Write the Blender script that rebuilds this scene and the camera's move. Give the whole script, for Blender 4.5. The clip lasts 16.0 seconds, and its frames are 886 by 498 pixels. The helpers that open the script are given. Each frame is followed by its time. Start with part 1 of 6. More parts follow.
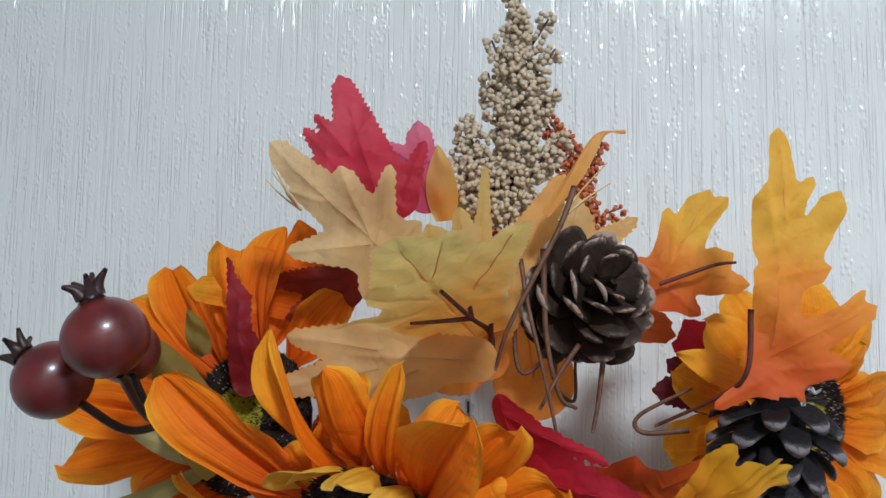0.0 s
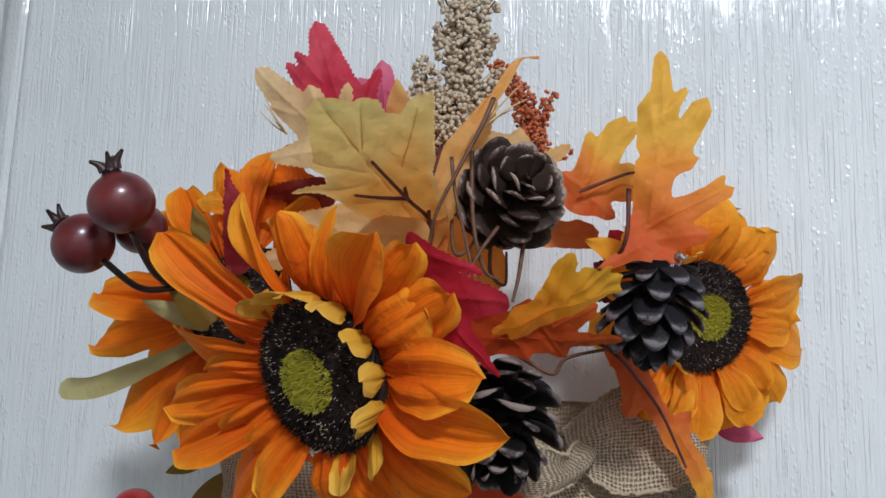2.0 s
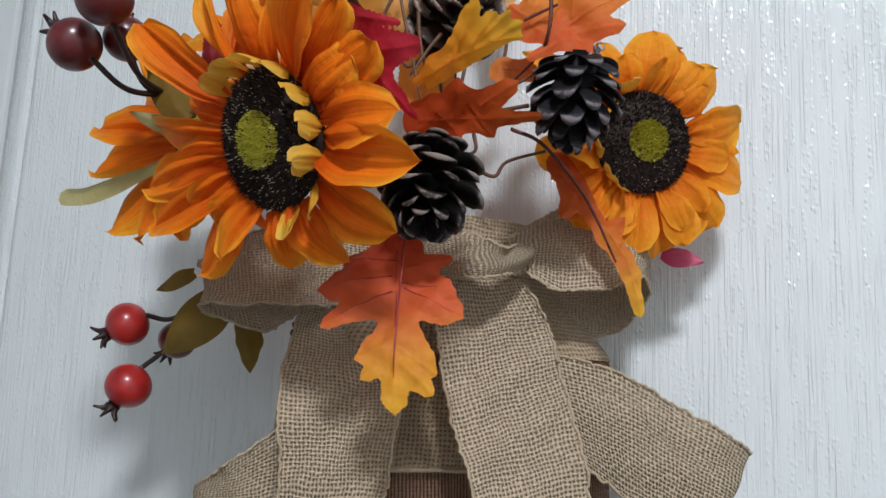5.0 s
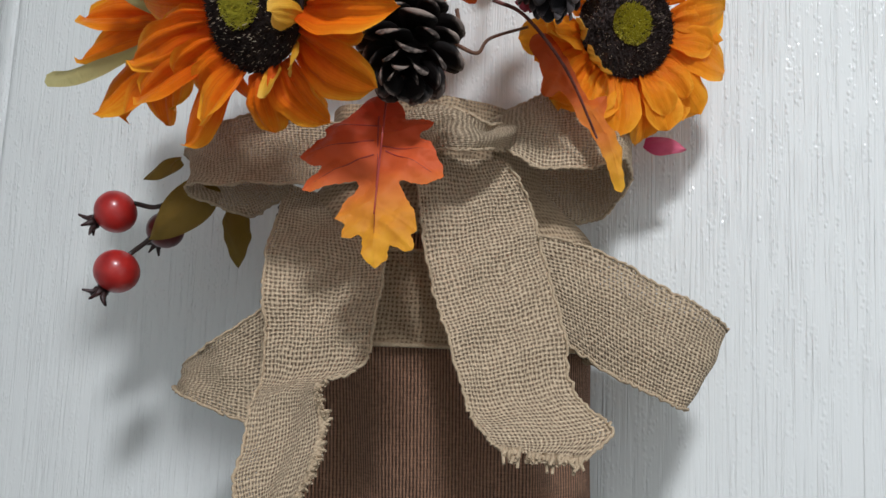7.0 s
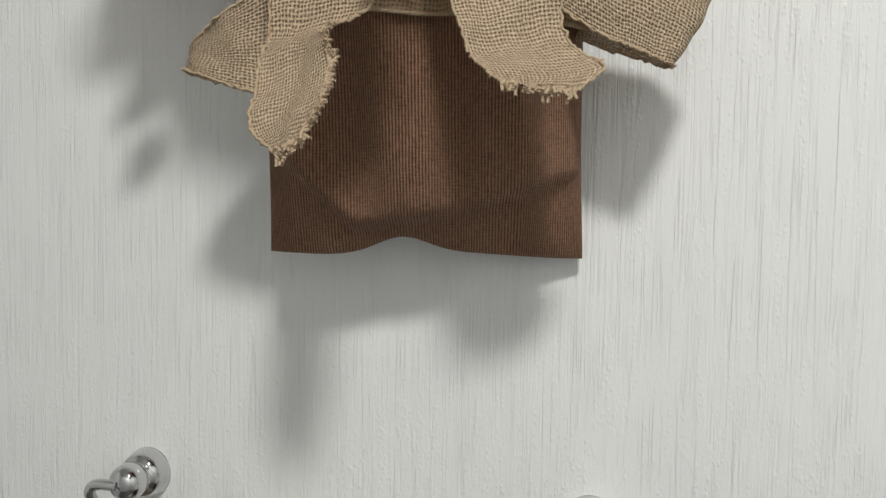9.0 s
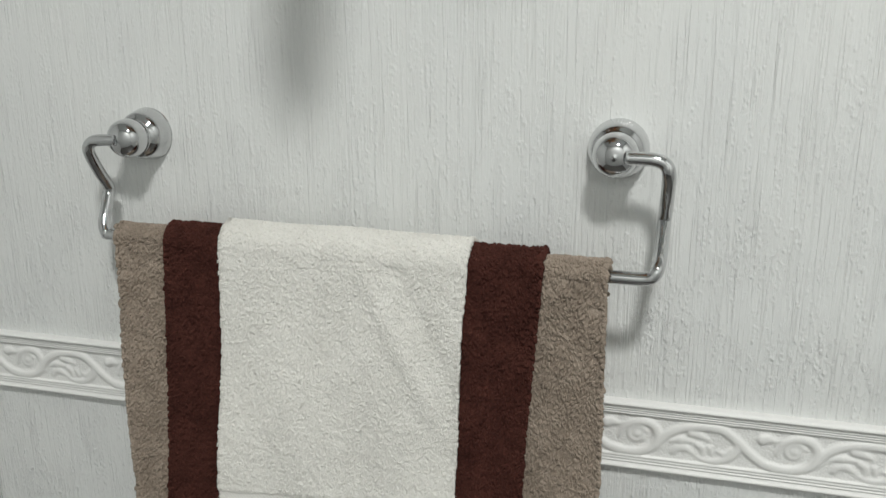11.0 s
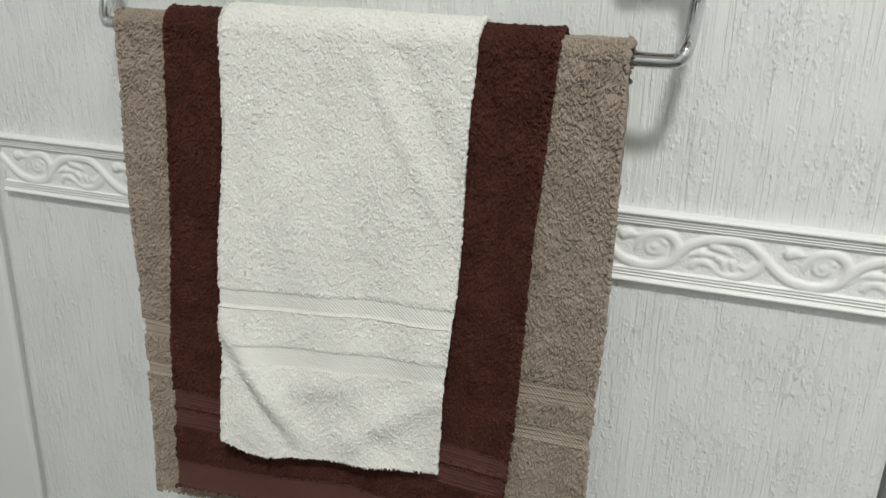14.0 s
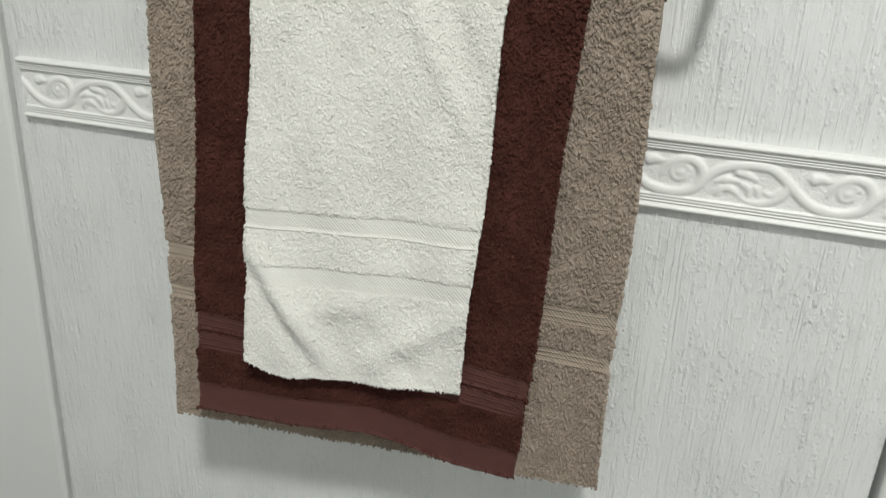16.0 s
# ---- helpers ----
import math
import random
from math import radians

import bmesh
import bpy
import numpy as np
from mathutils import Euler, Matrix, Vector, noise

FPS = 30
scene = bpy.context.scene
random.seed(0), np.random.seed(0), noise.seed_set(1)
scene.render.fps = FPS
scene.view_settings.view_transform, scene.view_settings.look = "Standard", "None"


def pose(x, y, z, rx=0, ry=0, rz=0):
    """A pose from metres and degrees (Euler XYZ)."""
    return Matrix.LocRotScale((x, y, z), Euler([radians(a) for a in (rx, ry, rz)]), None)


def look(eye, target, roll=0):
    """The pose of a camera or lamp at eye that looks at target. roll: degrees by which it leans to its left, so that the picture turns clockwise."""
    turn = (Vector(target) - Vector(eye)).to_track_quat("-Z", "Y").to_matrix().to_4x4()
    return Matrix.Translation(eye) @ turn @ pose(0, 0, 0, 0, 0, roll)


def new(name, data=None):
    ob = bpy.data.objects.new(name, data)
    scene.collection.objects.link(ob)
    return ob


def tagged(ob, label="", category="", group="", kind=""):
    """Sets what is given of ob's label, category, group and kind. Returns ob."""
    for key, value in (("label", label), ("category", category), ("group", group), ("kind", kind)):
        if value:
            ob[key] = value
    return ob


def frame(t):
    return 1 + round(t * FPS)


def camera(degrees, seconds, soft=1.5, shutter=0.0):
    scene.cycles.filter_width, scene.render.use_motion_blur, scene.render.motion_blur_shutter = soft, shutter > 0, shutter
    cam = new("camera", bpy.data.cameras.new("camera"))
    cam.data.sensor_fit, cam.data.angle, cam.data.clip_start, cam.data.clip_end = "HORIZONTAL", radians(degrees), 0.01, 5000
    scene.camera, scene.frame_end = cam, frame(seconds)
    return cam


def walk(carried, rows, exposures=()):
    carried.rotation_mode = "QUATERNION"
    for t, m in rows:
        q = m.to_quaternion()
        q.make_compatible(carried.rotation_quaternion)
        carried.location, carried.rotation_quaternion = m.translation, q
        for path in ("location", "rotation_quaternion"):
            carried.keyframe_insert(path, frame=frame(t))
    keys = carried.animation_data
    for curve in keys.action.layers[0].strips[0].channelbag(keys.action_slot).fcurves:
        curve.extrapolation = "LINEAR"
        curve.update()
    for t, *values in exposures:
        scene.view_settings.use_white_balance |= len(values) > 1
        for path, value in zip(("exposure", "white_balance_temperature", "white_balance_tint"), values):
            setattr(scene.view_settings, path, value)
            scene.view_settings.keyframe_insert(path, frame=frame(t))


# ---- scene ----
cam = camera(56.36, 16.0)
PATH = [
    (0, (0.07208, -0.41155, 1.66992), (-0.26677, 1.54818, 1.88121), 0.64),
    (0.5, (0.08545, -0.43565, 1.66006), (-0.26689, 1.5198, 1.88828), 0.99),
    (1, (0.09632, -0.45676, 1.64733), (-0.27903, 1.49208, 1.89459), 1.08),
    (1.5, (0.10655, -0.46314, 1.63256), (-0.31055, 1.47457, 1.89956), 1.10),
    (2, (0.12153, -0.45929, 1.61423), (-0.33506, 1.46738, 1.89613), 1.27),
    (2.5, (0.13704, -0.45687, 1.59522), (-0.35424, 1.45801, 1.89831), 1.32),
    (3, (0.14866, -0.46189, 1.58044), (-0.36856, 1.44477, 1.8921), 1.48),
    (3.5, (0.15924, -0.46971, 1.56626), (-0.37916, 1.42884, 1.89132), 1.55),
    (6, (0.17209, -0.46924, 1.50022), (-0.39507, 1.42911, 1.77331), 2.30),
    (6.5, (0.17548, -0.46715, 1.49074), (-0.38846, 1.43447, 1.74726), 2.36),
    (7, (0.17678, -0.46605, 1.48299), (-0.38012, 1.44141, 1.7098), 2.32),
    (7.5, (0.17771, -0.46458, 1.47023), (-0.36995, 1.45185, 1.63574), 2.19),
    (8, (0.18209, -0.47278, 1.4507), (-0.35693, 1.45147, 1.53274), 1.76),
    (8.5, (0.18428, -0.47902, 1.4185), (-0.34078, 1.45082, 1.41246), 1.33),
    (9, (0.17862, -0.48347, 1.39136), (-0.3438, 1.44389, 1.2801), 1.09),
    (9.5, (0.17141, -0.47887, 1.36337), (-0.3406, 1.43855, 1.11566), 0.73),
    (10, (0.1683, -0.47359, 1.33102), (-0.34184, 1.42715, 0.97474), 0.16),
    (10.2, (0.16538, -0.47232, 1.31754), (-0.3357, 1.4208, 0.91134), -0.20),
    (12.5, (0.18893, -0.44889, 1.23055), (-0.43231, 1.34702, 0.60703), 0.13),
    (13, (0.18841, -0.45016, 1.22219), (-0.43045, 1.33, 0.55281), 0.37),
    (13.5, (0.18854, -0.45143, 1.21134), (-0.4214, 1.31674, 0.50314), 0.63),
    (14, (0.18961, -0.45129, 1.20592), (-0.41966, 1.30185, 0.46073), 0.77),
    (14.5, (0.18934, -0.45534, 1.19672), (-0.41977, 1.28565, 0.42347), 1.15),
    (15, (0.18531, -0.46419, 1.19064), (-0.41528, 1.27298, 0.40226), 1.68),
    (15.5, (0.18391, -0.46658, 1.19156), (-0.42381, 1.24995, 0.3644), 1.43),
    (16, (0.1784, -0.46982, 1.18131), (-0.41044, 1.26096, 0.37034), 1.98),
]
EXPOSURES = [(0, 0.04, 5600, 6), (0.5, 0.04, 5600, 7), (1, 0.04, 5580, 7), (1.5, 0.04, 5580, 9), (2, 0.03, 5580, 10), (2.5, 0.03, 5560, 9), (3, 0.12, 5600, 14), (3.5, 0.06, 5480, 3), (6, 0.18, 5750, 11), (6.5, 0.16, 5780, 10), (7.5, 0.20, 5950, 9), (8, 0.21, 6030, 8), (8.5, 0.22, 6350, 9), (9, 0.21, 6400, 10), (9.5, 0.22, 6050, 6), (10.2, 0.17, 6200, 7), (12.5, 0.34, 6330, 7), (14.5, 0.41, 6310, 6), (16, 0.51, 6340, 6)]
walk(cam, [(t, look(eye, target, roll)) for t, eye, target, roll in PATH], EXPOSURES)

# ---- light ----
world = bpy.data.worlds.new("world")
scene.world = world
world.use_nodes = True
world.node_tree.nodes["Background"].inputs[0].default_value = (0.9, 0.95, 1.0, 1)
world.node_tree.nodes["Background"].inputs[1].default_value = 0.02


def area_lamp(name, place, target, size, watts, colour):
    data = bpy.data.lights.new(name, "AREA")
    data.shape, data.size, data.energy, data.color = "DISK", size, watts, colour
    ob = new(name, data)
    ob.matrix_world = look(place, target)
    return tagged(ob, "round ceiling lamp of the bathroom", "lamp", kind="structure")


area_lamp("ceiling_lamp_light", (0.42, -1.05, 2.36), (0.38, -0.95, 0.0), 0.20, 17, (1.0, 0.97, 0.93))

# ---- materials ----


class Net:
    """A node material under construction."""

    def __init__(self, name, **base):
        self.m = bpy.data.materials.new(name)
        self.m.use_nodes = True
        self.t = self.m.node_tree
        self.p = self.t.nodes["Principled BSDF"]
        self.out = self.t.nodes["Material Output"]
        for key, value in base.items():
            self.p.inputs[key.replace("_", " ")].default_value = value

    def node(self, kind, props=None, **ins):
        n = self.t.nodes.new("ShaderNode" + kind)
        props = props or {}
        if "operation" in props:
            n.operation = props["operation"]
        if "feature" in props:
            n.feature = props["feature"]
        if "bands_direction" in props:
            n.bands_direction = props["bands_direction"]
        if "data_type" in props:
            n.data_type = props["data_type"]
        if "blend_type" in props:
            n.blend_type = props["blend_type"]
        for key, value in ins.items():
            self.put(n, key.replace("_", " "), value)
        return n

    def put(self, n, key, value):
        socket = n.inputs[int(key[1:])] if key[0] == "i" and key[1:].isdigit() else n.inputs[key]
        if isinstance(value, bpy.types.NodeSocket):
            self.t.links.new(value, socket)
        elif isinstance(value, bpy.types.Node):
            self.t.links.new(value.outputs[0], socket)
        else:
            socket.default_value = value

    def math(self, op, a, b=0.0, c=0.0):
        return self.node("Math", {"operation": op}, i0=a, i1=b, i2=c).outputs[0]

    def noise(self, scale, detail=3.0, vec=None, rough=0.55):
        n = self.node("TexNoise", Scale=scale, Detail=detail, Roughness=rough)
        if vec is not None:
            self.put(n, "Vector", vec)
        return n.outputs["Fac"]

    def ramp(self, fac, *stops):
        n = self.node("ValToRGB")
        e = n.color_ramp.elements
        while len(e) < len(stops):
            e.new(0.5)
        for slot, (pos, col) in zip(e, stops):
            slot.position = pos
            slot.color = (*col, 1) if len(col) == 3 else col
        self.put(n, "Fac", fac)
        return n.outputs["Color"]

    def mix(self, fac, a, b, mode="MIX"):
        n = self.node("Mix", {"data_type": "RGBA", "blend_type": mode})
        for i, v in ((0, fac), (6, a), (7, b)):
            if isinstance(v, tuple) and len(v) == 3:
                v = (*v, 1)
            self.put(n, f"i{i}", v)
        return n.outputs[2]

    def coords(self, which="Object", scale=(1, 1, 1)):
        c = self.node("TexCoord").outputs[which]
        return self.node("Mapping", Vector=c, Scale=scale).outputs[0]

    def bump(self, height, strength, distance):
        b = self.node("Bump", Strength=strength, Distance=distance, Height=height)
        self.put(self.p, "Normal", b.outputs[0])
        return b.outputs[0]

    def colour(self, value):
        self.put(self.p, "Base Color", value if not isinstance(value, tuple) else (*value, 1))
        return self.m

    def translucent(self, amount, colour, normal=None):
        tr = self.node("BsdfTranslucent", Color=colour if not isinstance(colour, tuple) else (*colour, 1))
        if normal is not None:
            self.put(tr, "Normal", normal)
        mx = self.node("MixShader", i0=amount, i1=self.p.outputs[0], i2=tr.outputs[0])
        self.t.links.new(mx.outputs[0], self.out.inputs[0])


def painted_wood():
    """Glossy brush paint over open-grained wood: thin pores, fine ribs in bands, drips and, lower on the door, a rough peel."""
    n = Net("painted_wood", Roughness=0.10, IOR=1.5)
    place = n.node("TexCoord").outputs["Object"]
    low = n.node("MapRange", i0=n.node("SeparateXYZ", Vector=place).outputs[2], i1=1.34, i2=1.12).outputs[0]
    lanes = n.node("MapRange", i0=n.noise(1.0, 2, n.coords(scale=(17, 17, 1.7))), i1=0.40, i2=0.60).outputs[0]
    grain = n.noise(1.0, 3, n.coords(scale=(210, 210, 4.5)))
    pore = n.math("ABSOLUTE", n.math("SUBTRACT", grain, 0.5))
    pore = n.node("MapRange", i0=pore, i1=0.055, i2=0.0).outputs[0]
    broken = n.node("MapRange", i0=n.noise(1.0, 3, n.coords(scale=(120, 120, 22))), i1=0.36, i2=0.58).outputs[0]
    pore = n.math("MULTIPLY", pore, broken)
    ribs = n.noise(1.0, 2, n.coords(scale=(640, 640, 7)))
    rough_edge = n.node("MapRange", i0=n.node("SeparateXYZ", Vector=place).outputs[0], i1=-0.280, i2=-0.310).outputs[0]
    rough_edge = n.math("MULTIPLY", rough_edge, low)
    ribs = n.math("MULTIPLY", ribs, n.math("MULTIPLY_ADD", rough_edge, 1.3, n.math("MULTIPLY_ADD", lanes, 0.9, 0.12)))
    cells = n.node("TexVoronoi", {"feature": "SMOOTH_F1"}, Scale=1.0, Smoothness=0.35, Vector=n.coords(scale=(430, 430, 270))).outputs[0]
    dots = n.node("MapRange", i0=cells, i1=0.46, i2=0.05).outputs[0]
    rows = n.node("MapRange", i0=n.noise(1.0, 3, n.coords(scale=(190, 190, 15))), i1=0.44, i2=0.56).outputs[0]
    high = n.node("MapRange", i0=n.node("SeparateXYZ", Vector=place).outputs[2], i1=1.42, i2=1.58).outputs[0]
    drips = n.math("MULTIPLY", n.math("MULTIPLY", dots, rows), n.math("MULTIPLY_ADD", n.math("MAXIMUM", high, low), 0.5, 0.5))
    peel = n.noise(1.0, 5, n.coords(scale=(300, 300, 125)), 0.6)
    peel = n.node("MapRange", i0=peel, i1=0.49, i2=0.62).outputs[0]
    spots = n.node("MapRange", i0=n.noise(1.0, 3, n.coords(scale=(26, 26, 19))), i1=0.42, i2=0.62).outputs[0]
    peel = n.math("MULTIPLY", n.math("MULTIPLY", peel, n.math("MULTIPLY_ADD", spots, 0.75, 0.25)), n.math("MULTIPLY_ADD", low, 0.94, 0.06))
    soft = n.noise(1.0, 2, n.coords(scale=(75, 75, 24)))
    h = n.math("MULTIPLY_ADD", pore, -0.34, n.math("MULTIPLY_ADD", ribs, 0.36, n.math("MULTIPLY_ADD", drips, 0.42, n.math("MULTIPLY_ADD", peel, 0.48, n.math("MULTIPLY", soft, 0.5)))))
    n.bump(h, 1.0, 0.001)
    stain = n.noise(1.0, 4, n.coords(scale=(9, 9, 4)))
    return n.colour(n.ramp(stain, (0.3, (0.775, 0.79, 0.78)), (0.7, (0.81, 0.82, 0.80))))


def smooth_paint(name, col, rough=0.35):
    n = Net(name, Roughness=rough)
    f = n.noise(1.0, 4, n.coords(scale=(7, 7, 3)))
    n.bump(n.noise(1.0, 3, n.coords(scale=(160, 160, 60))), 0.25, 0.0006)
    return n.colour(n.ramp(f, (0.3, tuple(c * 0.95 for c in col)), (0.7, col)))


def chrome():
    n = Net("chrome", Metallic=1.0, Roughness=0.06)
    n.put(n.p, "Roughness", n.math("MULTIPLY_ADD", n.noise(90, 3, n.coords()), 0.08, 0.02))
    return n.colour((0.64, 0.645, 0.65))


def woven(name, thread, dark, pitch, holes, bump=0.0006, stripe=0.0):
    n = Net(name, Roughness=0.9)
    uv = n.node("TexCoord").outputs["UV"]
    wob = n.node("TexNoise", Scale=260.0, Detail=2.0, Vector=uv).outputs["Color"]
    wob = n.node("VectorMath", {"operation": "SCALE"}, i0=wob, Scale=pitch * (0.25 if stripe else 0.6)).outputs[0]
    drift = n.node("TexNoise", Scale=55.0, Detail=2.0, Vector=uv).outputs["Color"]
    drift = n.node("VectorMath", {"operation": "SCALE"}, i0=drift, Scale=pitch * (0.3 if stripe else 2.2)).outputs[0]
    uv2 = n.node("VectorMath", {"operation": "ADD"}, i0=n.node("VectorMath", {"operation": "ADD"}, i0=uv, i1=wob).outputs[0], i1=drift).outputs[0]
    uv2 = n.node("VectorMath", {"operation": "SCALE"}, i0=uv2, Scale=1.0 / pitch).outputs[0]
    s = n.node("SeparateXYZ", Vector=uv2)
    wx = n.math("ABSOLUTE", n.math("SINE", n.math("MULTIPLY", s.outputs[0], math.pi)))
    wy = n.math("ABSOLUTE", n.math("SINE", n.math("MULTIPLY", s.outputs[1], math.pi)))
    odd = n.math("PINGPONG", n.math("ADD", n.math("FLOOR", s.outputs[0]), n.math("FLOOR", s.outputs[1])), 1.0)
    over = n.math("ADD", n.math("MULTIPLY", wx, odd), n.math("MULTIPLY", wy, n.math("SUBTRACT", 1.0, odd)))
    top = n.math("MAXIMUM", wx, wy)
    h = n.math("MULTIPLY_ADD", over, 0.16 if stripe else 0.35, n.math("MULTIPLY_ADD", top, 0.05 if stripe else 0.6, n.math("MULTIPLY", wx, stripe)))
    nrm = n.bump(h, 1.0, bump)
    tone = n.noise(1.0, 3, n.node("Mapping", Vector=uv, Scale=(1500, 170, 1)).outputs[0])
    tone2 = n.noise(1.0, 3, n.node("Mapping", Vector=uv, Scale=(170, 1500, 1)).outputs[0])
    # darker between threads: the weave's shade put into the colour, over random thread tone
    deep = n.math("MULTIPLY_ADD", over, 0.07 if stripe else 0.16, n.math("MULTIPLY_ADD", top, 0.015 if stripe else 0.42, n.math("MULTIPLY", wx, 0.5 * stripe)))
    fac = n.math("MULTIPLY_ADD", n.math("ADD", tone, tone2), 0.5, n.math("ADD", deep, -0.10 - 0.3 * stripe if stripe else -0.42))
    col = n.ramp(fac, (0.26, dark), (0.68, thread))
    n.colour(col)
    gap = n.math("LESS_THAN", top, n.math("MULTIPLY", n.node("MapRange", i0=n.noise(420, 2, uv), i1=0.36, i2=0.62, i3=0.3, i4=1.25).outputs[0], holes))
    tr = n.node("BsdfTranslucent", Color=col)
    n.put(tr, "Normal", nrm)
    body = n.node("MixShader", i0=0.12, i1=n.p.outputs[0], i2=tr.outputs[0])
    hole = n.node("BsdfTransparent")
    mx = n.node("MixShader", i0=gap, i1=body.outputs[0], i2=hole.outputs[0])
    n.t.links.new(mx.outputs[0], n.out.inputs[0])
    return n.m


def terry(name, col, dark, fine=1.0):
    n = Net(name, Roughness=0.95)
    n.p.inputs["Specular IOR Level"].default_value = 0.15
    c = n.coords()
    fuzz = n.noise(2600 * fine, 3, c)
    patch = n.noise(60, 4, c)
    tuft = n.noise(700 * fine, 2, c)
    n.bump(fuzz, 0.7, 0.0004)
    f = n.math("MULTIPLY_ADD", patch, 0.4, n.math("MULTIPLY_ADD", fuzz, 0.35, n.math("MULTIPLY", tuft, 0.35)))
    return n.colour(n.ramp(f, (0.36, dark), (0.66, col)))


def flat_weave(name, col, dark):
    n = Net(name, Roughness=0.8)
    w = n.node("TexWave", {"bands_direction": "DIAGONAL"}, Scale=260.0, Distortion=0.6, Vector=n.coords()).outputs["Fac"]
    n.bump(w, 0.5, 0.0005)
    return n.colour(n.ramp(n.math("MULTIPLY_ADD", w, 0.5, n.math("MULTIPLY", n.noise(90, 3, n.coords()), 0.5)), (0.2, dark), (0.8, col)))


def petal_cloth(name, base, mid, tip, spread=0.18, streak=0.0, rim=None, stops=(0.08, 0.5, 0.95), glow=0.33):
    """Dyed cloth of a leaf or petal: its colour runs from the base (v = 0) to the tip (v = 1); rim: the colour along a leaf's edge (u = 0)."""
    n = Net(name, Roughness=0.40 if streak else 0.50)
    n.p.inputs["Specular IOR Level"].default_value = 0.24 if streak else 0.28
    if streak:
        n.p.inputs["Specular Tint"].default_value = (1.0, 0.78, 0.42, 1)
    uv = n.node("TexCoord").outputs["UV"]
    s = n.node("SeparateXYZ", Vector=uv)
    c = n.coords()
    cloud = n.noise(48, 3, c)
    f = n.math("ADD", s.outputs[1], n.math("MULTIPLY_ADD", cloud, spread * 3, -spread * 1.5))
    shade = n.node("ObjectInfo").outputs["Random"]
    lines = n.noise(1.0, 3, n.node("Mapping", Vector=uv, Scale=(26, 1.6, 1)).outputs[0])
    if streak:
        f = n.math("ADD", f, n.math("MULTIPLY_ADD", lines, streak * 2, n.math("MULTIPLY_ADD", shade, 0.24, -streak - 0.12)))
    col = n.ramp(f, (stops[0], base), (stops[1], mid), (stops[2], tip))
    if rim:
        edge = n.math("MULTIPLY_ADD", cloud, 0.5, n.math("MULTIPLY_ADD", s.outputs[0], -1.6, 0.25))
        col = n.mix(n.node("MapRange", i0=edge, i1=0.15, i2=0.6).outputs[0], col, rim)
    mott = n.noise(160, 5, c)
    col = n.mix(n.math("MULTIPLY", n.node("MapRange", i0=mott, i1=0.45, i2=0.75).outputs[0], 0.35), col, tuple(v * 0.72 for v in mid))
    thread = n.node("TexWave", {"bands_direction": "X"}, Scale=2600.0, Distortion=1.5, Vector=c).outputs["Fac"]
    crease = n.noise(150, 4, c)
    h = n.math("MULTIPLY_ADD", thread, 0.04, n.math("MULTIPLY", crease, 0.7))
    if streak:
        h = n.math("MULTIPLY_ADD", lines, 0.9, h)
    folds = n.math("ABSOLUTE", n.math("SUBTRACT", n.noise(95, 2, c), 0.5))
    h = n.math("MULTIPLY_ADD", n.node("MapRange", i0=folds, i1=0.0, i2=0.10).outputs[0], 0.35, h)
    nrm = n.bump(h, 0.55, 0.0009)
    n.colour(col)
    n.translucent(glow, col, nrm)
    return n.m


def plain(name, col, dark, rough=0.6, scale=300, bump=0.4, dist=0.0004, **more):
    n = Net(name, Roughness=rough, **more)
    f = n.noise(scale, 4, n.coords())
    n.bump(f, bump, dist)
    return n.colour(n.ramp(f, (0.3, dark), (0.7, col)))


def cone_wood(name, body, tip):
    n = Net(name, Roughness=0.62)
    n.p.inputs["Specular IOR Level"].default_value = 0.22
    s = n.node("SeparateXYZ", Vector=n.node("TexCoord").outputs["UV"])
    f = n.math("ADD", s.outputs[1], n.math("MULTIPLY_ADD", n.noise(500, 4, n.coords()), 0.3, -0.15))
    rnd = n.node("ObjectInfo").outputs["Random"]
    f = n.math("MULTIPLY_ADD", rnd, 0.16, n.math("SUBTRACT", f, 0.08))
    n.bump(n.noise(700, 4, n.coords()), 0.6, 0.0006)
    return n.colour(n.ramp(f, (0.84, body), (0.96, tuple(0.75 * a + 0.25 * b for a, b in zip(body, tip))), (1.04, tip)))


def berry_skin(name, col, dark):
    n = Net(name, Roughness=0.34, Coat_Weight=0.30, Coat_Roughness=0.16)
    f = n.noise(70, 4, n.coords())
    n.bump(n.noise(260, 3, n.coords()), 0.12, 0.0005)
    return n.colour(n.ramp(f, (0.35, dark), (0.68, col)))


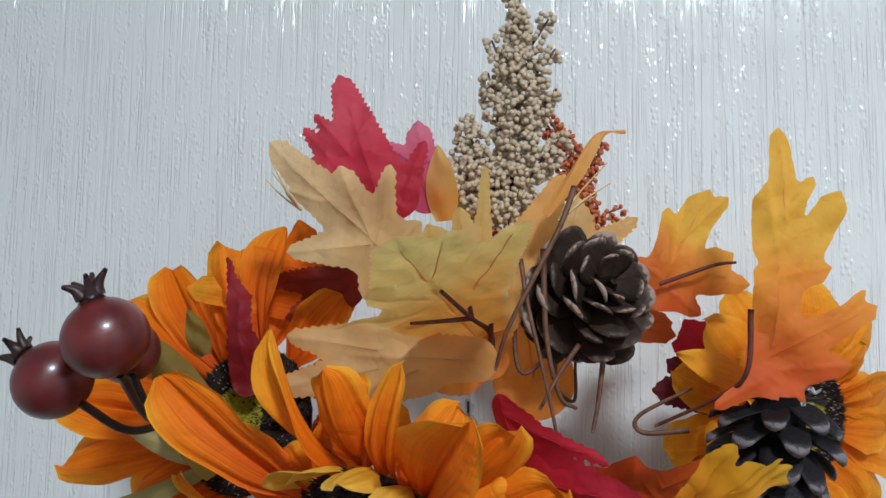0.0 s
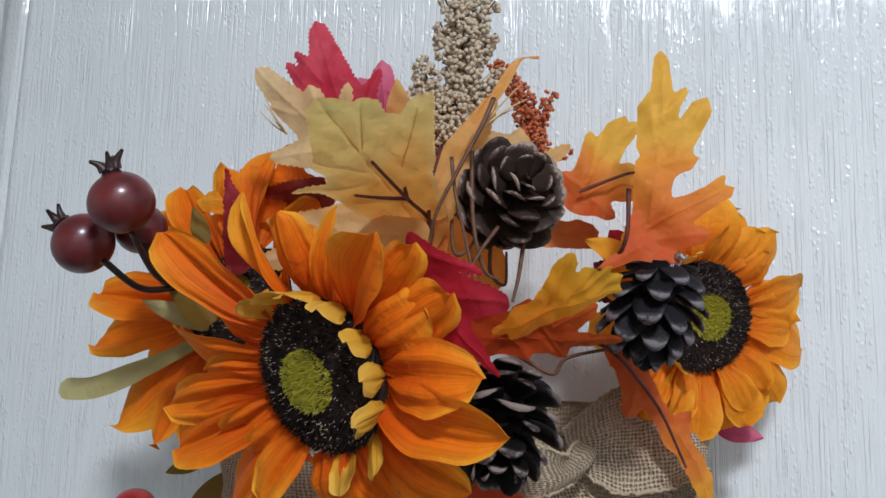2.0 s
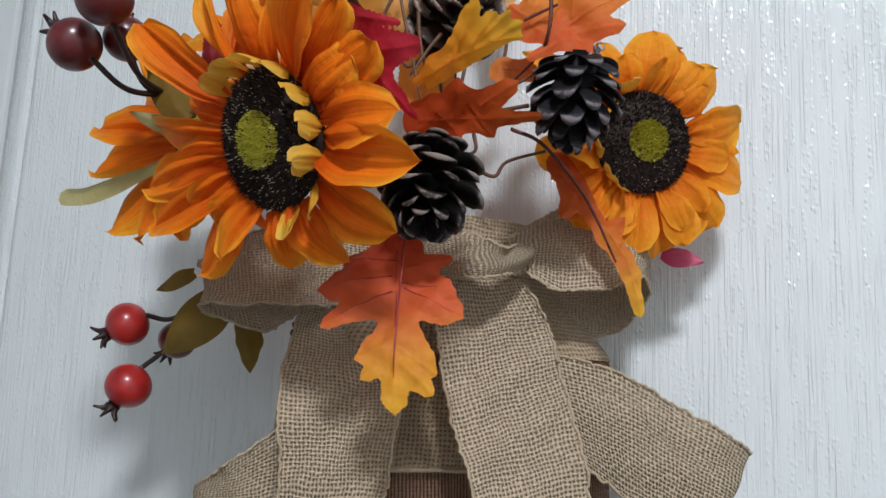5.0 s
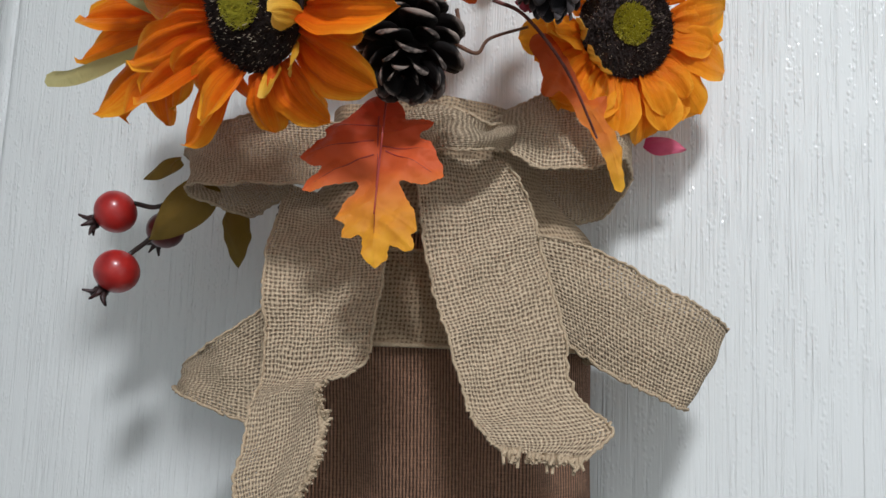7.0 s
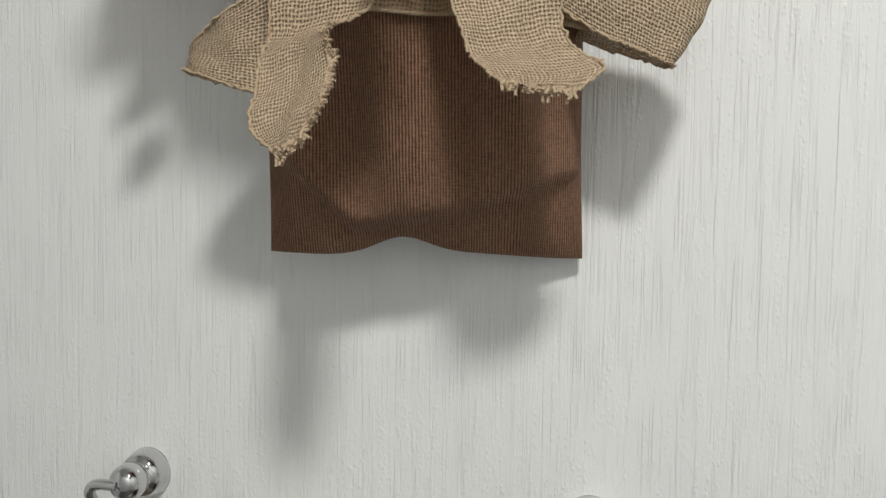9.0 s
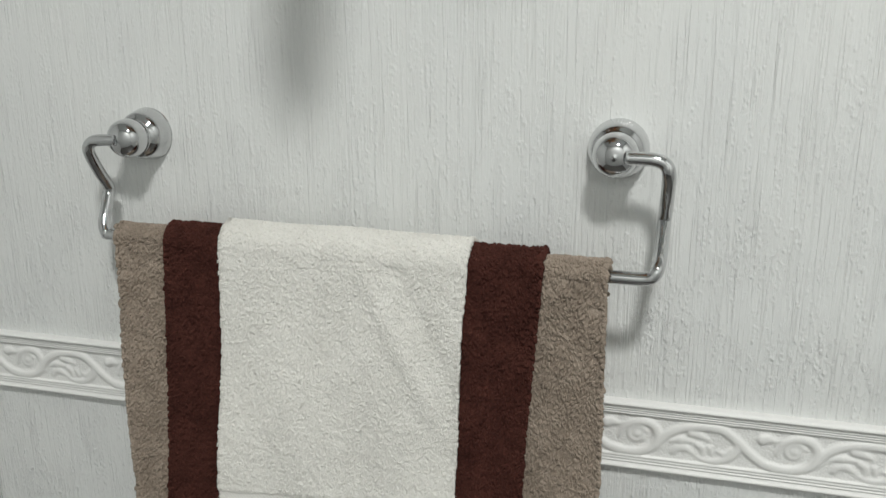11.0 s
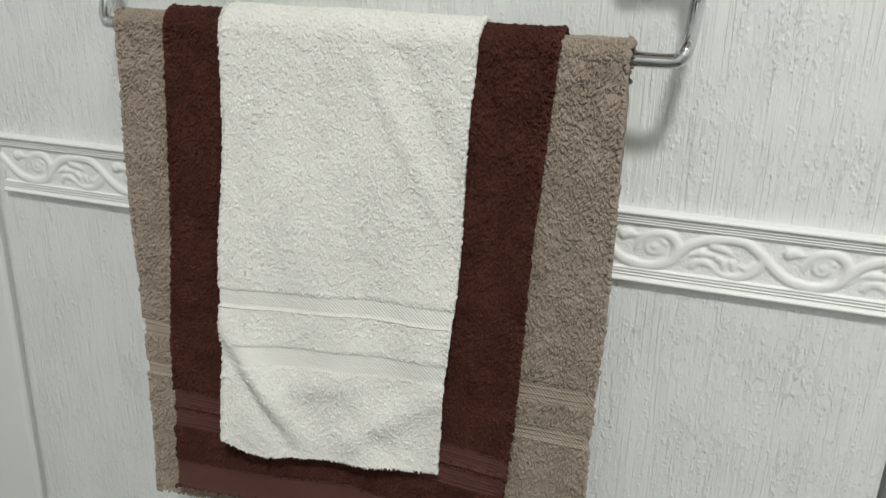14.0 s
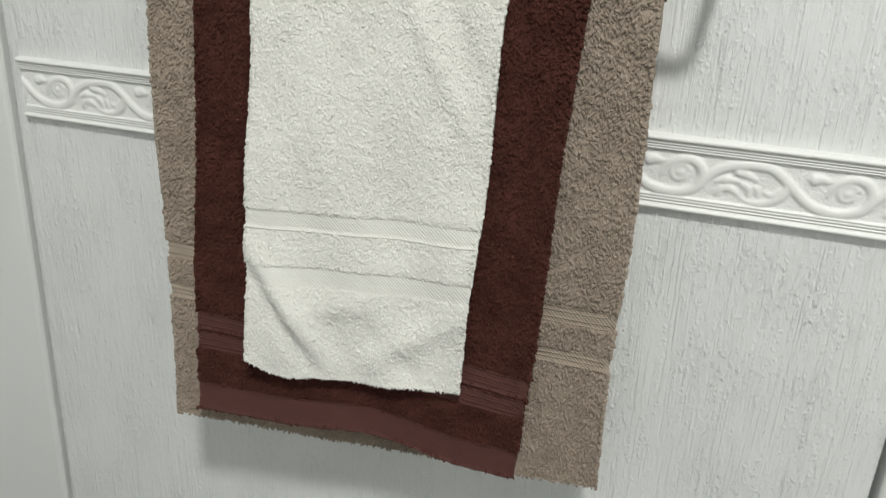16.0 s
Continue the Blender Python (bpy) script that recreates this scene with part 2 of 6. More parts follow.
M = {
    "wood": painted_wood(),
    "paint": smooth_paint("casing_paint", (0.78, 0.79, 0.77)),
    "room": smooth_paint("room_paint", (0.66, 0.67, 0.66), 0.5),
    "floor": smooth_paint("unseen_floor", (0.10, 0.095, 0.09), 0.3),
    "trim": plain("trim_paint", (0.84, 0.84, 0.82), (0.80, 0.80, 0.78), 0.5, 900, 0.25, 0.0003),
    "chrome": chrome(),
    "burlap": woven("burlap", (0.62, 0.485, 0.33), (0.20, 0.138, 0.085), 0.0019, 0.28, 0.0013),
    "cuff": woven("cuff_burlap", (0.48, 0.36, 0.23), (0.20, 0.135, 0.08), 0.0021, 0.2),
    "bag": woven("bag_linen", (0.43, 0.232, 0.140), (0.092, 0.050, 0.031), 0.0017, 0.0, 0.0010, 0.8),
    "cord": plain("selvage_cord", (0.50, 0.39, 0.26), (0.33, 0.245, 0.155), 0.9, 900, 0.6, 0.0005),
    "white_terry": terry("white_terry", (0.82, 0.81, 0.765), (0.70, 0.69, 0.645)),
    "brown_terry": terry("brown_terry", (0.088, 0.032, 0.024), (0.026, 0.008, 0.0065)),
    "beige_terry": terry("beige_terry", (0.39, 0.325, 0.265), (0.21, 0.17, 0.133), 0.8),
    "white_band": flat_weave("white_band", (0.80, 0.79, 0.745), (0.72, 0.71, 0.665)),
    "brown_band": flat_weave("brown_band", (0.105, 0.034, 0.028), (0.060, 0.019, 0.015)),
    "beige_band": flat_weave("beige_band", (0.41, 0.345, 0.28), (0.29, 0.235, 0.182)),
    "petal": petal_cloth("orange_petal", (0.70, 0.090, 0.003), (0.89, 0.205, 0.004), (0.94, 0.44, 0.024), 0.12, 0.45),
    "petal_b": petal_cloth("amber_petal", (0.80, 0.17, 0.005), (0.93, 0.33, 0.012), (0.95, 0.46, 0.035), 0.12, 0.4),
    "petal_in": petal_cloth("yellow_petal", (0.84, 0.36, 0.015), (0.90, 0.50, 0.05), (0.92, 0.58, 0.11), 0.1, 0.2),
    "beige": petal_cloth("beige_leaf", (0.80, 0.46, 0.16), (0.82, 0.58, 0.28), (0.84, 0.63, 0.34), rim=(0.86, 0.60, 0.28)),
    "tan": petal_cloth("olive_tan_leaf", (0.95, 0.44, 0.08), (0.95, 0.62, 0.18), (0.93, 0.72, 0.25), rim=(0.96, 0.68, 0.26), stops=(0.30, 0.58, 0.90), glow=0.70),
    "tan_o": petal_cloth("orange_tan_leaf", (0.74, 0.28, 0.05), (0.78, 0.36, 0.07), (0.80, 0.44, 0.13)),
    "red": petal_cloth("red_leaf", (0.42, 0.014, 0.030), (0.56, 0.030, 0.060), (0.66, 0.09, 0.12)),
    "crimson": petal_cloth("crimson_leaf", (0.40, 0.012, 0.024), (0.50, 0.018, 0.036), (0.56, 0.030, 0.055)),
    "pink": petal_cloth("pink_leaf", (0.50, 0.05, 0.12), (0.62, 0.11, 0.20), (0.68, 0.17, 0.26)),
    "maroon": petal_cloth("maroon_leaf", (0.20, 0.008, 0.012), (0.27, 0.012, 0.018), (0.33, 0.018, 0.028)),
    "oak": petal_cloth("yellow_oak_leaf", (0.68, 0.11, 0.020), (0.80, 0.29, 0.030), (0.84, 0.46, 0.05), 0.14, stops=(0.18, 0.46, 0.66)),
    "oak_o": petal_cloth("orange_oak_leaf", (0.56, 0.10, 0.015), (0.64, 0.15, 0.03), (0.72, 0.23, 0.04)),
    "yellow": petal_cloth("yellow_leaf", (0.86, 0.28, 0.012), (0.92, 0.43, 0.02), (0.94, 0.54, 0.04), glow=0.55),
    "rust_leaf": petal_cloth("rust_leaf", (0.50, 0.055, 0.009), (0.56, 0.080, 0.011), (0.64, 0.12, 0.015), glow=0.45),
    "maple": petal_cloth("red_yellow_leaf", (0.52, 0.045, 0.018), (0.72, 0.13, 0.035), (0.86, 0.44, 0.02), 0.05),
    "tan_f": petal_cloth("folded_tan_leaf", (0.84, 0.38, 0.08), (0.88, 0.46, 0.13), (0.88, 0.46, 0.14), glow=0.5),
    "tan_b": petal_cloth("pale_tan_leaf", (0.78, 0.42, 0.12), (0.80, 0.50, 0.20), (0.86, 0.58, 0.27), rim=(0.86, 0.46, 0.13), glow=0.5),
    "deep_o": petal_cloth("deep_orange_leaf", (0.80, 0.26, 0.035), (0.86, 0.36, 0.07), (0.88, 0.46, 0.13), glow=0.5),
    "plum_d": petal_cloth("dark_plum_leaf", (0.10, 0.010, 0.018), (0.13, 0.014, 0.024), (0.16, 0.02, 0.03)),
    "rust_d": petal_cloth("dark_rust_leaf", (0.24, 0.020, 0.010), (0.28, 0.028, 0.012), (0.34, 0.05, 0.014)),
    "droop": petal_cloth("orange_yellow_leaf", (0.56, 0.085, 0.012), (0.66, 0.14, 0.02), (0.88, 0.46, 0.03)),
    "rib_r": plain("red_rib", (0.36, 0.035, 0.022), (0.26, 0.022, 0.015), 0.55, 400),
    "olive": petal_cloth("olive_leaf", (0.20, 0.115, 0.012), (0.22, 0.135, 0.016), (0.26, 0.17, 0.03)),
    "olive_p": petal_cloth("pale_olive_leaf", (0.34, 0.28, 0.08), (0.52, 0.46, 0.19), (0.55, 0.49, 0.22)),
    "disc": plain("disc_pile", (0.030, 0.013, 0.008), (0.010, 0.004, 0.003), 0.8, 600),
    "hair": plain("disc_hair", (0.035, 0.016, 0.010), (0.008, 0.004, 0.003), 0.8, 200),
    "speck": plain("pale_speck", (0.75, 0.62, 0.45), (0.50, 0.36, 0.24), 0.6, 200),
    "lime": plain("lime_pile", (0.60, 0.53, 0.04), (0.36, 0.32, 0.02), 0.8, 800),
    "cone_a": cone_wood("grey_brown_cone", (0.032, 0.018, 0.012), (0.34, 0.25, 0.20)),
    "cone_b": cone_wood("blue_black_cone", (0.009, 0.0075, 0.009), (0.17, 0.145, 0.15)),
    "cone_c": cone_wood("dark_cone", (0.005, 0.003, 0.0025), (0.21, 0.165, 0.14)),
    "berry_d": berry_skin("maroon_berry", (0.155, 0.017, 0.016), (0.070, 0.008, 0.010)),
    "berry_r": berry_skin("red_berry", (0.46, 0.018, 0.012), (0.26, 0.010, 0.010)),
    "calyx": plain("calyx", (0.045, 0.014, 0.012), (0.012, 0.006, 0.006), 0.45, 400),
    "wire": plain("dark_wire", (0.035, 0.018, 0.014), (0.015, 0.008, 0.007), 0.4, 300),
    "twig": plain("brown_twig", (0.17, 0.075, 0.035), (0.08, 0.032, 0.018), 0.6, 400),
    "rib": plain("leaf_rib", (0.16, 0.035, 0.022), (0.08, 0.018, 0.013), 0.55, 400),
    "seed": plain("cream_seed", (0.62, 0.51, 0.37), (0.44, 0.34, 0.22), 0.6, 500),
    "rust_seed": plain("rust_seed", (0.62, 0.17, 0.055), (0.38, 0.08, 0.025), 0.6, 500),
    "straw": plain("straw", (0.70, 0.50, 0.24), (0.50, 0.30, 0.11), 0.7, 300),
    "glue": plain("glue", (0.62, 0.62, 0.64), (0.40, 0.40, 0.44), 0.3, 200),
    "gap": plain("gap_shade", (0.03, 0.03, 0.03), (0.02, 0.02, 0.02), 0.8, 100),
    "lamp": plain("lamp_glass", (0.8, 0.8, 0.8), (0.78, 0.78, 0.78), 0.3, 100),
}

# ---- helpers for building ----
PLACE = {}


def thing(name, at, label, category, group="", kind=""):
    ob = new(name)
    ob.location = at
    ob.empty_display_size = 0.01
    PLACE[ob.name] = Matrix.Translation(at)
    return tagged(ob, label, category, group, kind)


def hang(ob, parent, m=None):
    """Makes ob a part of parent, at the world pose m."""
    m = m or Matrix()
    ob.matrix_basis = m
    if parent:
        ob.parent = parent
        ob.matrix_parent_inverse = PLACE[parent.name].inverted()
    PLACE[ob.name] = m
    return ob


def mesh(name, verts, faces, material, uvs=None, smooth=True):
    me = bpy.data.meshes.new(name)
    me.from_pydata([tuple(map(float, v)) for v in verts], [], [tuple(map(int, f)) for f in faces])
    me.materials.append(M[material])
    if smooth:
        me.polygons.foreach_set("use_smooth", [True] * len(me.polygons))
    if uvs is not None:
        layer = me.uv_layers.new(name="UVMap")
        loops = np.zeros(len(me.loops), dtype=np.int32)
        me.loops.foreach_get("vertex_index", loops)
        layer.data.foreach_set("uv", np.asarray(uvs, dtype=np.float32)[loops].ravel())
    return me


def swift_mesh(name, verts, faces, material):
    """The same from arrays, for large nets: faces is one array of corners, all with as many."""
    me = bpy.data.meshes.new(name)
    faces = np.asarray(faces, dtype=np.int32)
    me.vertices.add(len(verts))
    me.vertices.foreach_set("co", np.asarray(verts, dtype=np.float32).ravel())
    me.loops.add(faces.size)
    me.loops.foreach_set("vertex_index", faces.ravel())
    me.polygons.add(len(faces))
    me.polygons.foreach_set("loop_start", np.arange(0, faces.size, faces.shape[1], dtype=np.int32))
    me.polygons.foreach_set("use_smooth", np.ones(len(faces), dtype=bool))
    me.materials.append(M[material])
    me.update(calc_edges=True)
    return me


def part(name, verts, faces, material, parent=None, label="", uvs=None, smooth=True, m=None):
    ob = new(name, mesh(name, verts, faces, material, uvs, smooth))
    hang(ob, parent, m)
    if label:
        ob["label"] = label
    return ob


def grid_faces(nu, nv, wrap_u=False, wrap_v=False):
    out = []
    for i in range(nu if wrap_u else nu - 1):
        for j in range(nv if wrap_v else nv - 1):
            a, b = i * nv + j, ((i + 1) % nu) * nv + j
            c, d = ((i + 1) % nu) * nv + (j + 1) % nv, i * nv + (j + 1) % nv
            out.append((a, b, c, d))
    return out


def spline(points, n):
    """n points on a smooth curve through the given ones."""
    p = np.asarray(points, float)
    k = len(p)
    q = np.concatenate([[2 * p[0] - p[1]], p, [2 * p[-1] - p[-2]]])
    out = []
    for x in np.linspace(0, k - 1, n):
        i = min(int(x), k - 2)
        t = x - i
        a, b, c, d = q[i], q[i + 1], q[i + 2], q[i + 3]
        out.append(0.5 * (2 * b + (c - a) * t + (2 * a - 5 * b + 4 * c - d) * t * t + (3 * b - a - 3 * c + d) * t ** 3))
    return np.array(out)


def unit(v):
    v = np.asarray(v, float)
    return v / max(np.linalg.norm(v), 1e-12)


def tube(points, radius, sides=8, n=None, smooth=True):
    """Verts and faces of a round bar along points; radius: one, or one for each end."""
    p = spline(points, n or 6 * len(points)) if smooth else np.asarray(points, float)
    r = np.linspace(radius[0], radius[1], len(p)) if isinstance(radius, tuple) else np.full(len(p), radius)
    tang = np.gradient(p, axis=0)
    side = np.cross(unit(tang[0]), (0.31, 0.17, 0.93))
    verts = []
    for a, t, rr in zip(p, tang, r):
        t = unit(t)
        side = unit(side - t * (side @ t))
        up = np.cross(t, side)
        for j in range(sides):
            f = 2 * math.pi * j / sides
            verts.append(a + rr * (math.cos(f) * side + math.sin(f) * up))
    faces = grid_faces(len(p), sides, wrap_v=True)
    faces.append(tuple(range(sides))[::-1])
    faces.append(tuple((len(p) - 1) * sides + j for j in range(sides)))
    return verts, faces


def joined(pieces):
    verts, faces = [], []
    for v, f in pieces:
        k = len(verts)
        verts += list(v)
        faces += [tuple(i + k for i in g) for g in f]
    return verts, faces


def lathe(profile, steps, m):
    """A turned body: profile of (along, radius) round the z axis of m."""
    verts = []
    for z, r in profile:
        for j in range(steps):
            a = 2 * math.pi * j / steps
            verts.append(m @ Vector((r * math.cos(a), r * math.sin(a), z)))
    faces = grid_faces(len(profile), steps, wrap_v=True)
    faces.append(tuple(range(steps))[::-1])
    faces.append(tuple((len(profile) - 1) * steps + j for j in range(steps)))
    return verts, faces


def frame_of(at, normal, up=(0, 0, 1)):
    """A pose whose z axis is the normal and whose y axis leans to up."""
    z = unit(normal)
    y = unit(np.asarray(up, float) - z * (np.asarray(up, float) @ z))
    x = np.cross(y, z)
    m = Matrix.Identity(4)
    for i in range(3):
        m[i][0], m[i][1], m[i][2], m[i][3] = x[i], y[i], z[i], at[i]
    return m


def box(x0, x1, y0, y1, z0, z1, bevel=0.0):
    bm = bmesh.new()
    bmesh.ops.create_cube(bm, size=1.0)
    for v in bm.verts:
        v.co = Vector((x0 + (v.co.x + 0.5) * (x1 - x0), y0 + (v.co.y + 0.5) * (y1 - y0), z0 + (v.co.z + 0.5) * (z1 - z0)))
    if bevel:
        bmesh.ops.bevel(bm, geom=bm.edges[:], offset=bevel, segments=3, affect="EDGES", profile=0.5)
    bm.verts.index_update()
    out = [v.co.copy() for v in bm.verts], [[v.index for v in f.verts] for f in bm.faces]
    bm.free()
    return out


def setting(name, label, verts, faces, material, smooth=False):
    return tagged(part(name, verts, faces, material, smooth=smooth), label, kind="structure")


# ---- the room and the door ----
# unseen room shell, added for bounced light; its tones set the fill
setting("floor", "unseen dark floor added to keep bounced light low", *box(-1.0, 1.1, -1.6, 0.2, -0.1, 0.0), "floor")
setting("ceiling", "unseen plain ceiling added to bounce light", *box(-1.0, 1.1, -1.6, 0.2, 2.4, 2.5), "room")
setting("wall_south", "unseen plain wall facing the door, added to bounce light", *box(-1.1, 1.2, -1.7, -1.6, 0.0, 2.4), "room")
setting("wall_west", "unseen plain side wall added to bounce light", *box(-1.1, -1.0, -1.6, 0.2, 0.0, 2.4), "room")
setting("wall_east", "unseen plain side wall added to bounce light", *box(1.1, 1.2, -1.6, 0.2, 0.0, 2.4), "room")
setting("wall_north_a", "white wall beside the door", *box(-1.0, -0.455, 0.004, 0.12, 0.0, 2.4), "room")
setting("wall_north_b", "white wall beside the door", *box(0.42, 1.1, 0.004, 0.12, 0.0, 2.4), "room")
setting("wall_north_c", "white wall above the door", *box(-0.44, 0.42, 0.004, 0.12, 2.07, 2.4), "room")

# the door's hanging edge, which leans a little: height and place
EDGE_Z = (0.0, 0.64, 0.915, 1.06, 1.30, 1.61, 1.84, 2.0)
EDGE_X = (-0.374, -0.349, -0.3355, -0.3295, -0.3245, -0.3190, -0.3140, -0.3120)


def casing_left():
    rows = []
    for z in np.linspace(0.0, 2.07, 90):
        e = np.interp(z, EDGE_Z, EDGE_X) - np.interp(z, (1.2, 1.6), (0.0036, 0.0060))
        f = np.interp(z, (1.1, 1.6), (0.003, 0.014))
        rows += [(-0.46, 0.10, z), (-0.46, f, z), (e - 0.004, f, z), (e - 0.0012, f + 0.0008, z), (e, f + 0.003, z), (e, 0.10, z)]
    return setting("door_casing_left", "smooth white painted door casing", rows, grid_faces(90, 6), "paint")


casing_left()
setting("door_casing_right", "smooth white painted door casing", *box(0.304, 0.42, -0.004, 0.10, 0.0, 2.07, 0.003), "paint")
setting("door_casing_top", "smooth white painted door casing", *box(-0.3175, 0.304, -0.004, 0.10, 2.0, 2.07, 0.003), "paint")
# added near-black box: the shade in the door's gap put into its colour
setting("door_rebate", "added near-black backing for the shade in the gap round the door", *box(-0.3700, 0.304, 0.06, 0.098, 0.0, 2.0), "gap")


def door():
    d = thing("door_1", (0, 0, 0), "closed white wooden door with rough glossy brushed paint", "door", kind="structure")
    x1 = 0.3005

    def profile(x0, rad, deep, groove):
        """The slab's section: a rounded edge with a groove beside it."""
        prof = [(x0, 0.046)]
        for k in range(13):
            a = math.pi / 2 * k / 12
            prof.append((x0 + rad - rad * math.cos(a), deep - deep * math.sin(a)))
        prof += [(x0 + rad + 0.0012, groove), (x0 + rad + 0.0026, groove), (x0 + rad + 0.004, 0.0)]
        return np.array(prof + [(x0 + rad + 0.008, 0.0)])

    high, low = profile(0.0, 0.0262, 0.022, 0.0022), profile(0.0, 0.013, 0.015, 0.0)
    verts = []
    for z in np.linspace(0.004, 1.997, 160):
        # the bead along the edge runs out above the towel bar
        k = min(1, max(0, (z - 1.25) / 0.25))
        k = k * k * (3 - 2 * k)
        e = np.interp(z, EDGE_Z, EDGE_X)
        row = [(e + x, y) for x, y in low * (1 - k) + high * k]
        row += [(x, 0.0) for x in np.linspace(row[-1][0] + 0.004, x1 - 0.004, 40)] + [(x1 - 0.001, 0.001), (x1, 0.004), (x1, 0.046)]
        verts += [(x, y, z) for x, y in row]
    part("slab", verts, [f[::-1] for f in grid_faces(160, len(high) + 43)], "wood", d)
    return d


door()


def ceiling_lamp():
    lamp = thing("ceiling_lamp", (0.42, -1.05, 2.4), "round white ceiling lamp", "lamp", kind="structure")
    m = pose(0.42, -1.05, 2.4)
    part("housing", *lathe([(0.0, 0.13), (-0.03, 0.13), (-0.035, 0.125), (-0.03, 0.118), (-0.01, 0.115)], 40, m), "paint", lamp)
    return lamp


ceiling_lamp()


def carved_trim():
    """A moulded rail with running scrolls: a relief over one sheet, closed at the back."""
    x0, x1, z0, z1, step = -0.3120, 0.2985, 1.0115, 1.0565, 0.0005
    period, mid = 0.0878, (z0 + z1) / 2 + 0.0008
    nx, nz = int((x1 - x0) / step), int((z1 - z0) / step)
    xs, zs = np.linspace(x0, x1, nx), np.linspace(z0, z1, nz)
    px = np.arange(0, period, step)
    gx, gz = np.meshgrid(px, zs - mid, indexing="ij")
    strokes = []

    def stroke(points, wide, n=60):
        p = spline([(a * 0.001, b * 0.001) for a, b in points], n)
        strokes.append((p[:, 0], p[:, 1], np.interp(np.linspace(0, 1, n), np.linspace(0, 1, len(wide)), np.array(wide) * 0.001)))

    # the running stem: low under the scroll, high over the leaf
    stroke([(-16, -10), (-6, -12), (0, -11.7), (8, -8.5), (13.8, -2), (19, 3.4), (27, 7.4), (35, 8.9), (43, 9.2), (49, 8.0), (56, 3.0), (64, -4.5), (72, -10), (80, -12.0), (87.8, -11.7)], (2.3, 2.3), 160)
    # the arc that leaves the stem and rolls over the scroll
    stroke([(3, -10.5), (9.5, -6.5), (12.2, -0.5), (10.5, 5.2), (5.0, 8.2), (-2, 7.2), (-7.2, 3.2), (-9.6, -2.4)], (1.6, 2.3, 2.3, 2.2, 1.9, 1.2), 90)
    a = np.linspace(0.5, 3.3 * math.pi, 90)
    rad = 0.0056 * (1 - a / (4.6 * math.pi))
    strokes.append((rad * np.cos(a), rad * np.sin(a), np.linspace(0.0015, 0.0013, 90)))
    stroke([(0, 0), (0.3, 0.2)], (2.0, 2.0), 6)
    stroke([(-17.5, 5.6), (-15, 6.4), (-10, 5.6), (-5, 7.6)], (2.6, 2.3, 1.2, 1.0), 40)
    # the leaf under the high bend
    stroke([(19, -2.6), (25, -0.6), (32, -1.0)], (0.9, 2.1, 1.2), 40)
    stroke([(31, 4.4), (36, 3.4), (41, 1.2)], (2.1, 1.9, 0.9), 40)
    stroke([(21.5, -9.0), (23.4, -6.2), (28, -5.6), (33, -8.8)], (1.6, 1.9, 2.0, 1.0), 40)
    stroke([(35, -2.6), (37.5, -4.5), (38, -9)], (1.7, 1.7, 0.9), 40)
    stroke([(51, 7.0), (56.4, 2.5), (56.8, -2.5), (53.4, -8), (46, -11.8), (39, -12), (34, -9.8)], (1.2, 2.0, 2.2, 2.0, 1.5, 1.0), 80)
    stroke([(54, -3.4), (50.5, -6.6), (46.6, -5.4)], (1.7, 1.9, 1.1), 40)
    stroke([(42, -4.0), (43, -7.2)], (1.5, 1.1), 20)
    stroke([(17, -3.6), (14.5, -6.5), (12, -8.8)], (0.5, 1.1, 0.6), 30)
    relief = np.zeros_like(gx)
    for sx, sz, sr in strokes:
        for shift in (-period, 0, period):
            for a, b, c in zip(sx + shift, sz, sr):
                if -0.004 < a < period + 0.004 and abs(b) < 0.0145:
                    d2 = ((gx - a) ** 2 + (gz - b) ** 2) / (c * c)
                    relief = np.maximum(relief, np.sqrt(np.clip(1 - d2 * 0.55, 0, 1)) * c * 0.85 * (d2 < 1.8))
    k = np.array([0.25, 0.5, 0.25])
    for _ in range(2):
        relief = np.apply_along_axis(lambda r: np.convolve(r, k, "same"), 0, np.pad(relief, ((2, 2), (0, 0)), "wrap"))[2:-2]
        relief = np.apply_along_axis(lambda r: np.convolve(r, k, "same"), 1, relief)
    rng = np.random.default_rng(4)
    index = ((xs - 0.1595) % period / step).astype(int) % len(px)
    high = relief[index]
    stipple = rng.random(high.shape) * 0.00045
    high = np.where(high < 0.0004, high + stipple, high)
    rel = (zs - z0) / (z1 - z0)
    ridge = np.zeros(nz)
    for c, w, h in ((0.050, 0.050, 0.0044), (0.118, 0.017, 0.0031), (0.155, 0.017, 0.0027), (0.190, 0.015, 0.0023), (0.950, 0.050, 0.0044), (0.882, 0.017, 0.0031), (0.845, 0.017, 0.0027), (0.810, 0.015, 0.0023)):
        ridge = np.maximum(ridge, h * np.sqrt(np.clip(1 - ((rel - c) / w) ** 2, 0, 1)))
    inside = ((rel > 0.2) & (rel < 0.8)).astype(float)
    y = -(0.0012 + np.maximum(high * inside[None, :], ridge[None, :]))
    y[0, :] = y[-1, :] = 0.002
    y[:, 0] = y[:, -1] = 0.002
    verts = np.stack([np.repeat(xs, nz), y.ravel(), np.tile(zs, nx)], 1)
    rail = thing("trim", (0, 0, z0), "white carved moulding with running scrolls across the door", "moulding", kind="structure")
    part("moulding", verts, grid_faces(nx, nz), "trim", rail)


carved_trim()

# ---- leaves ----


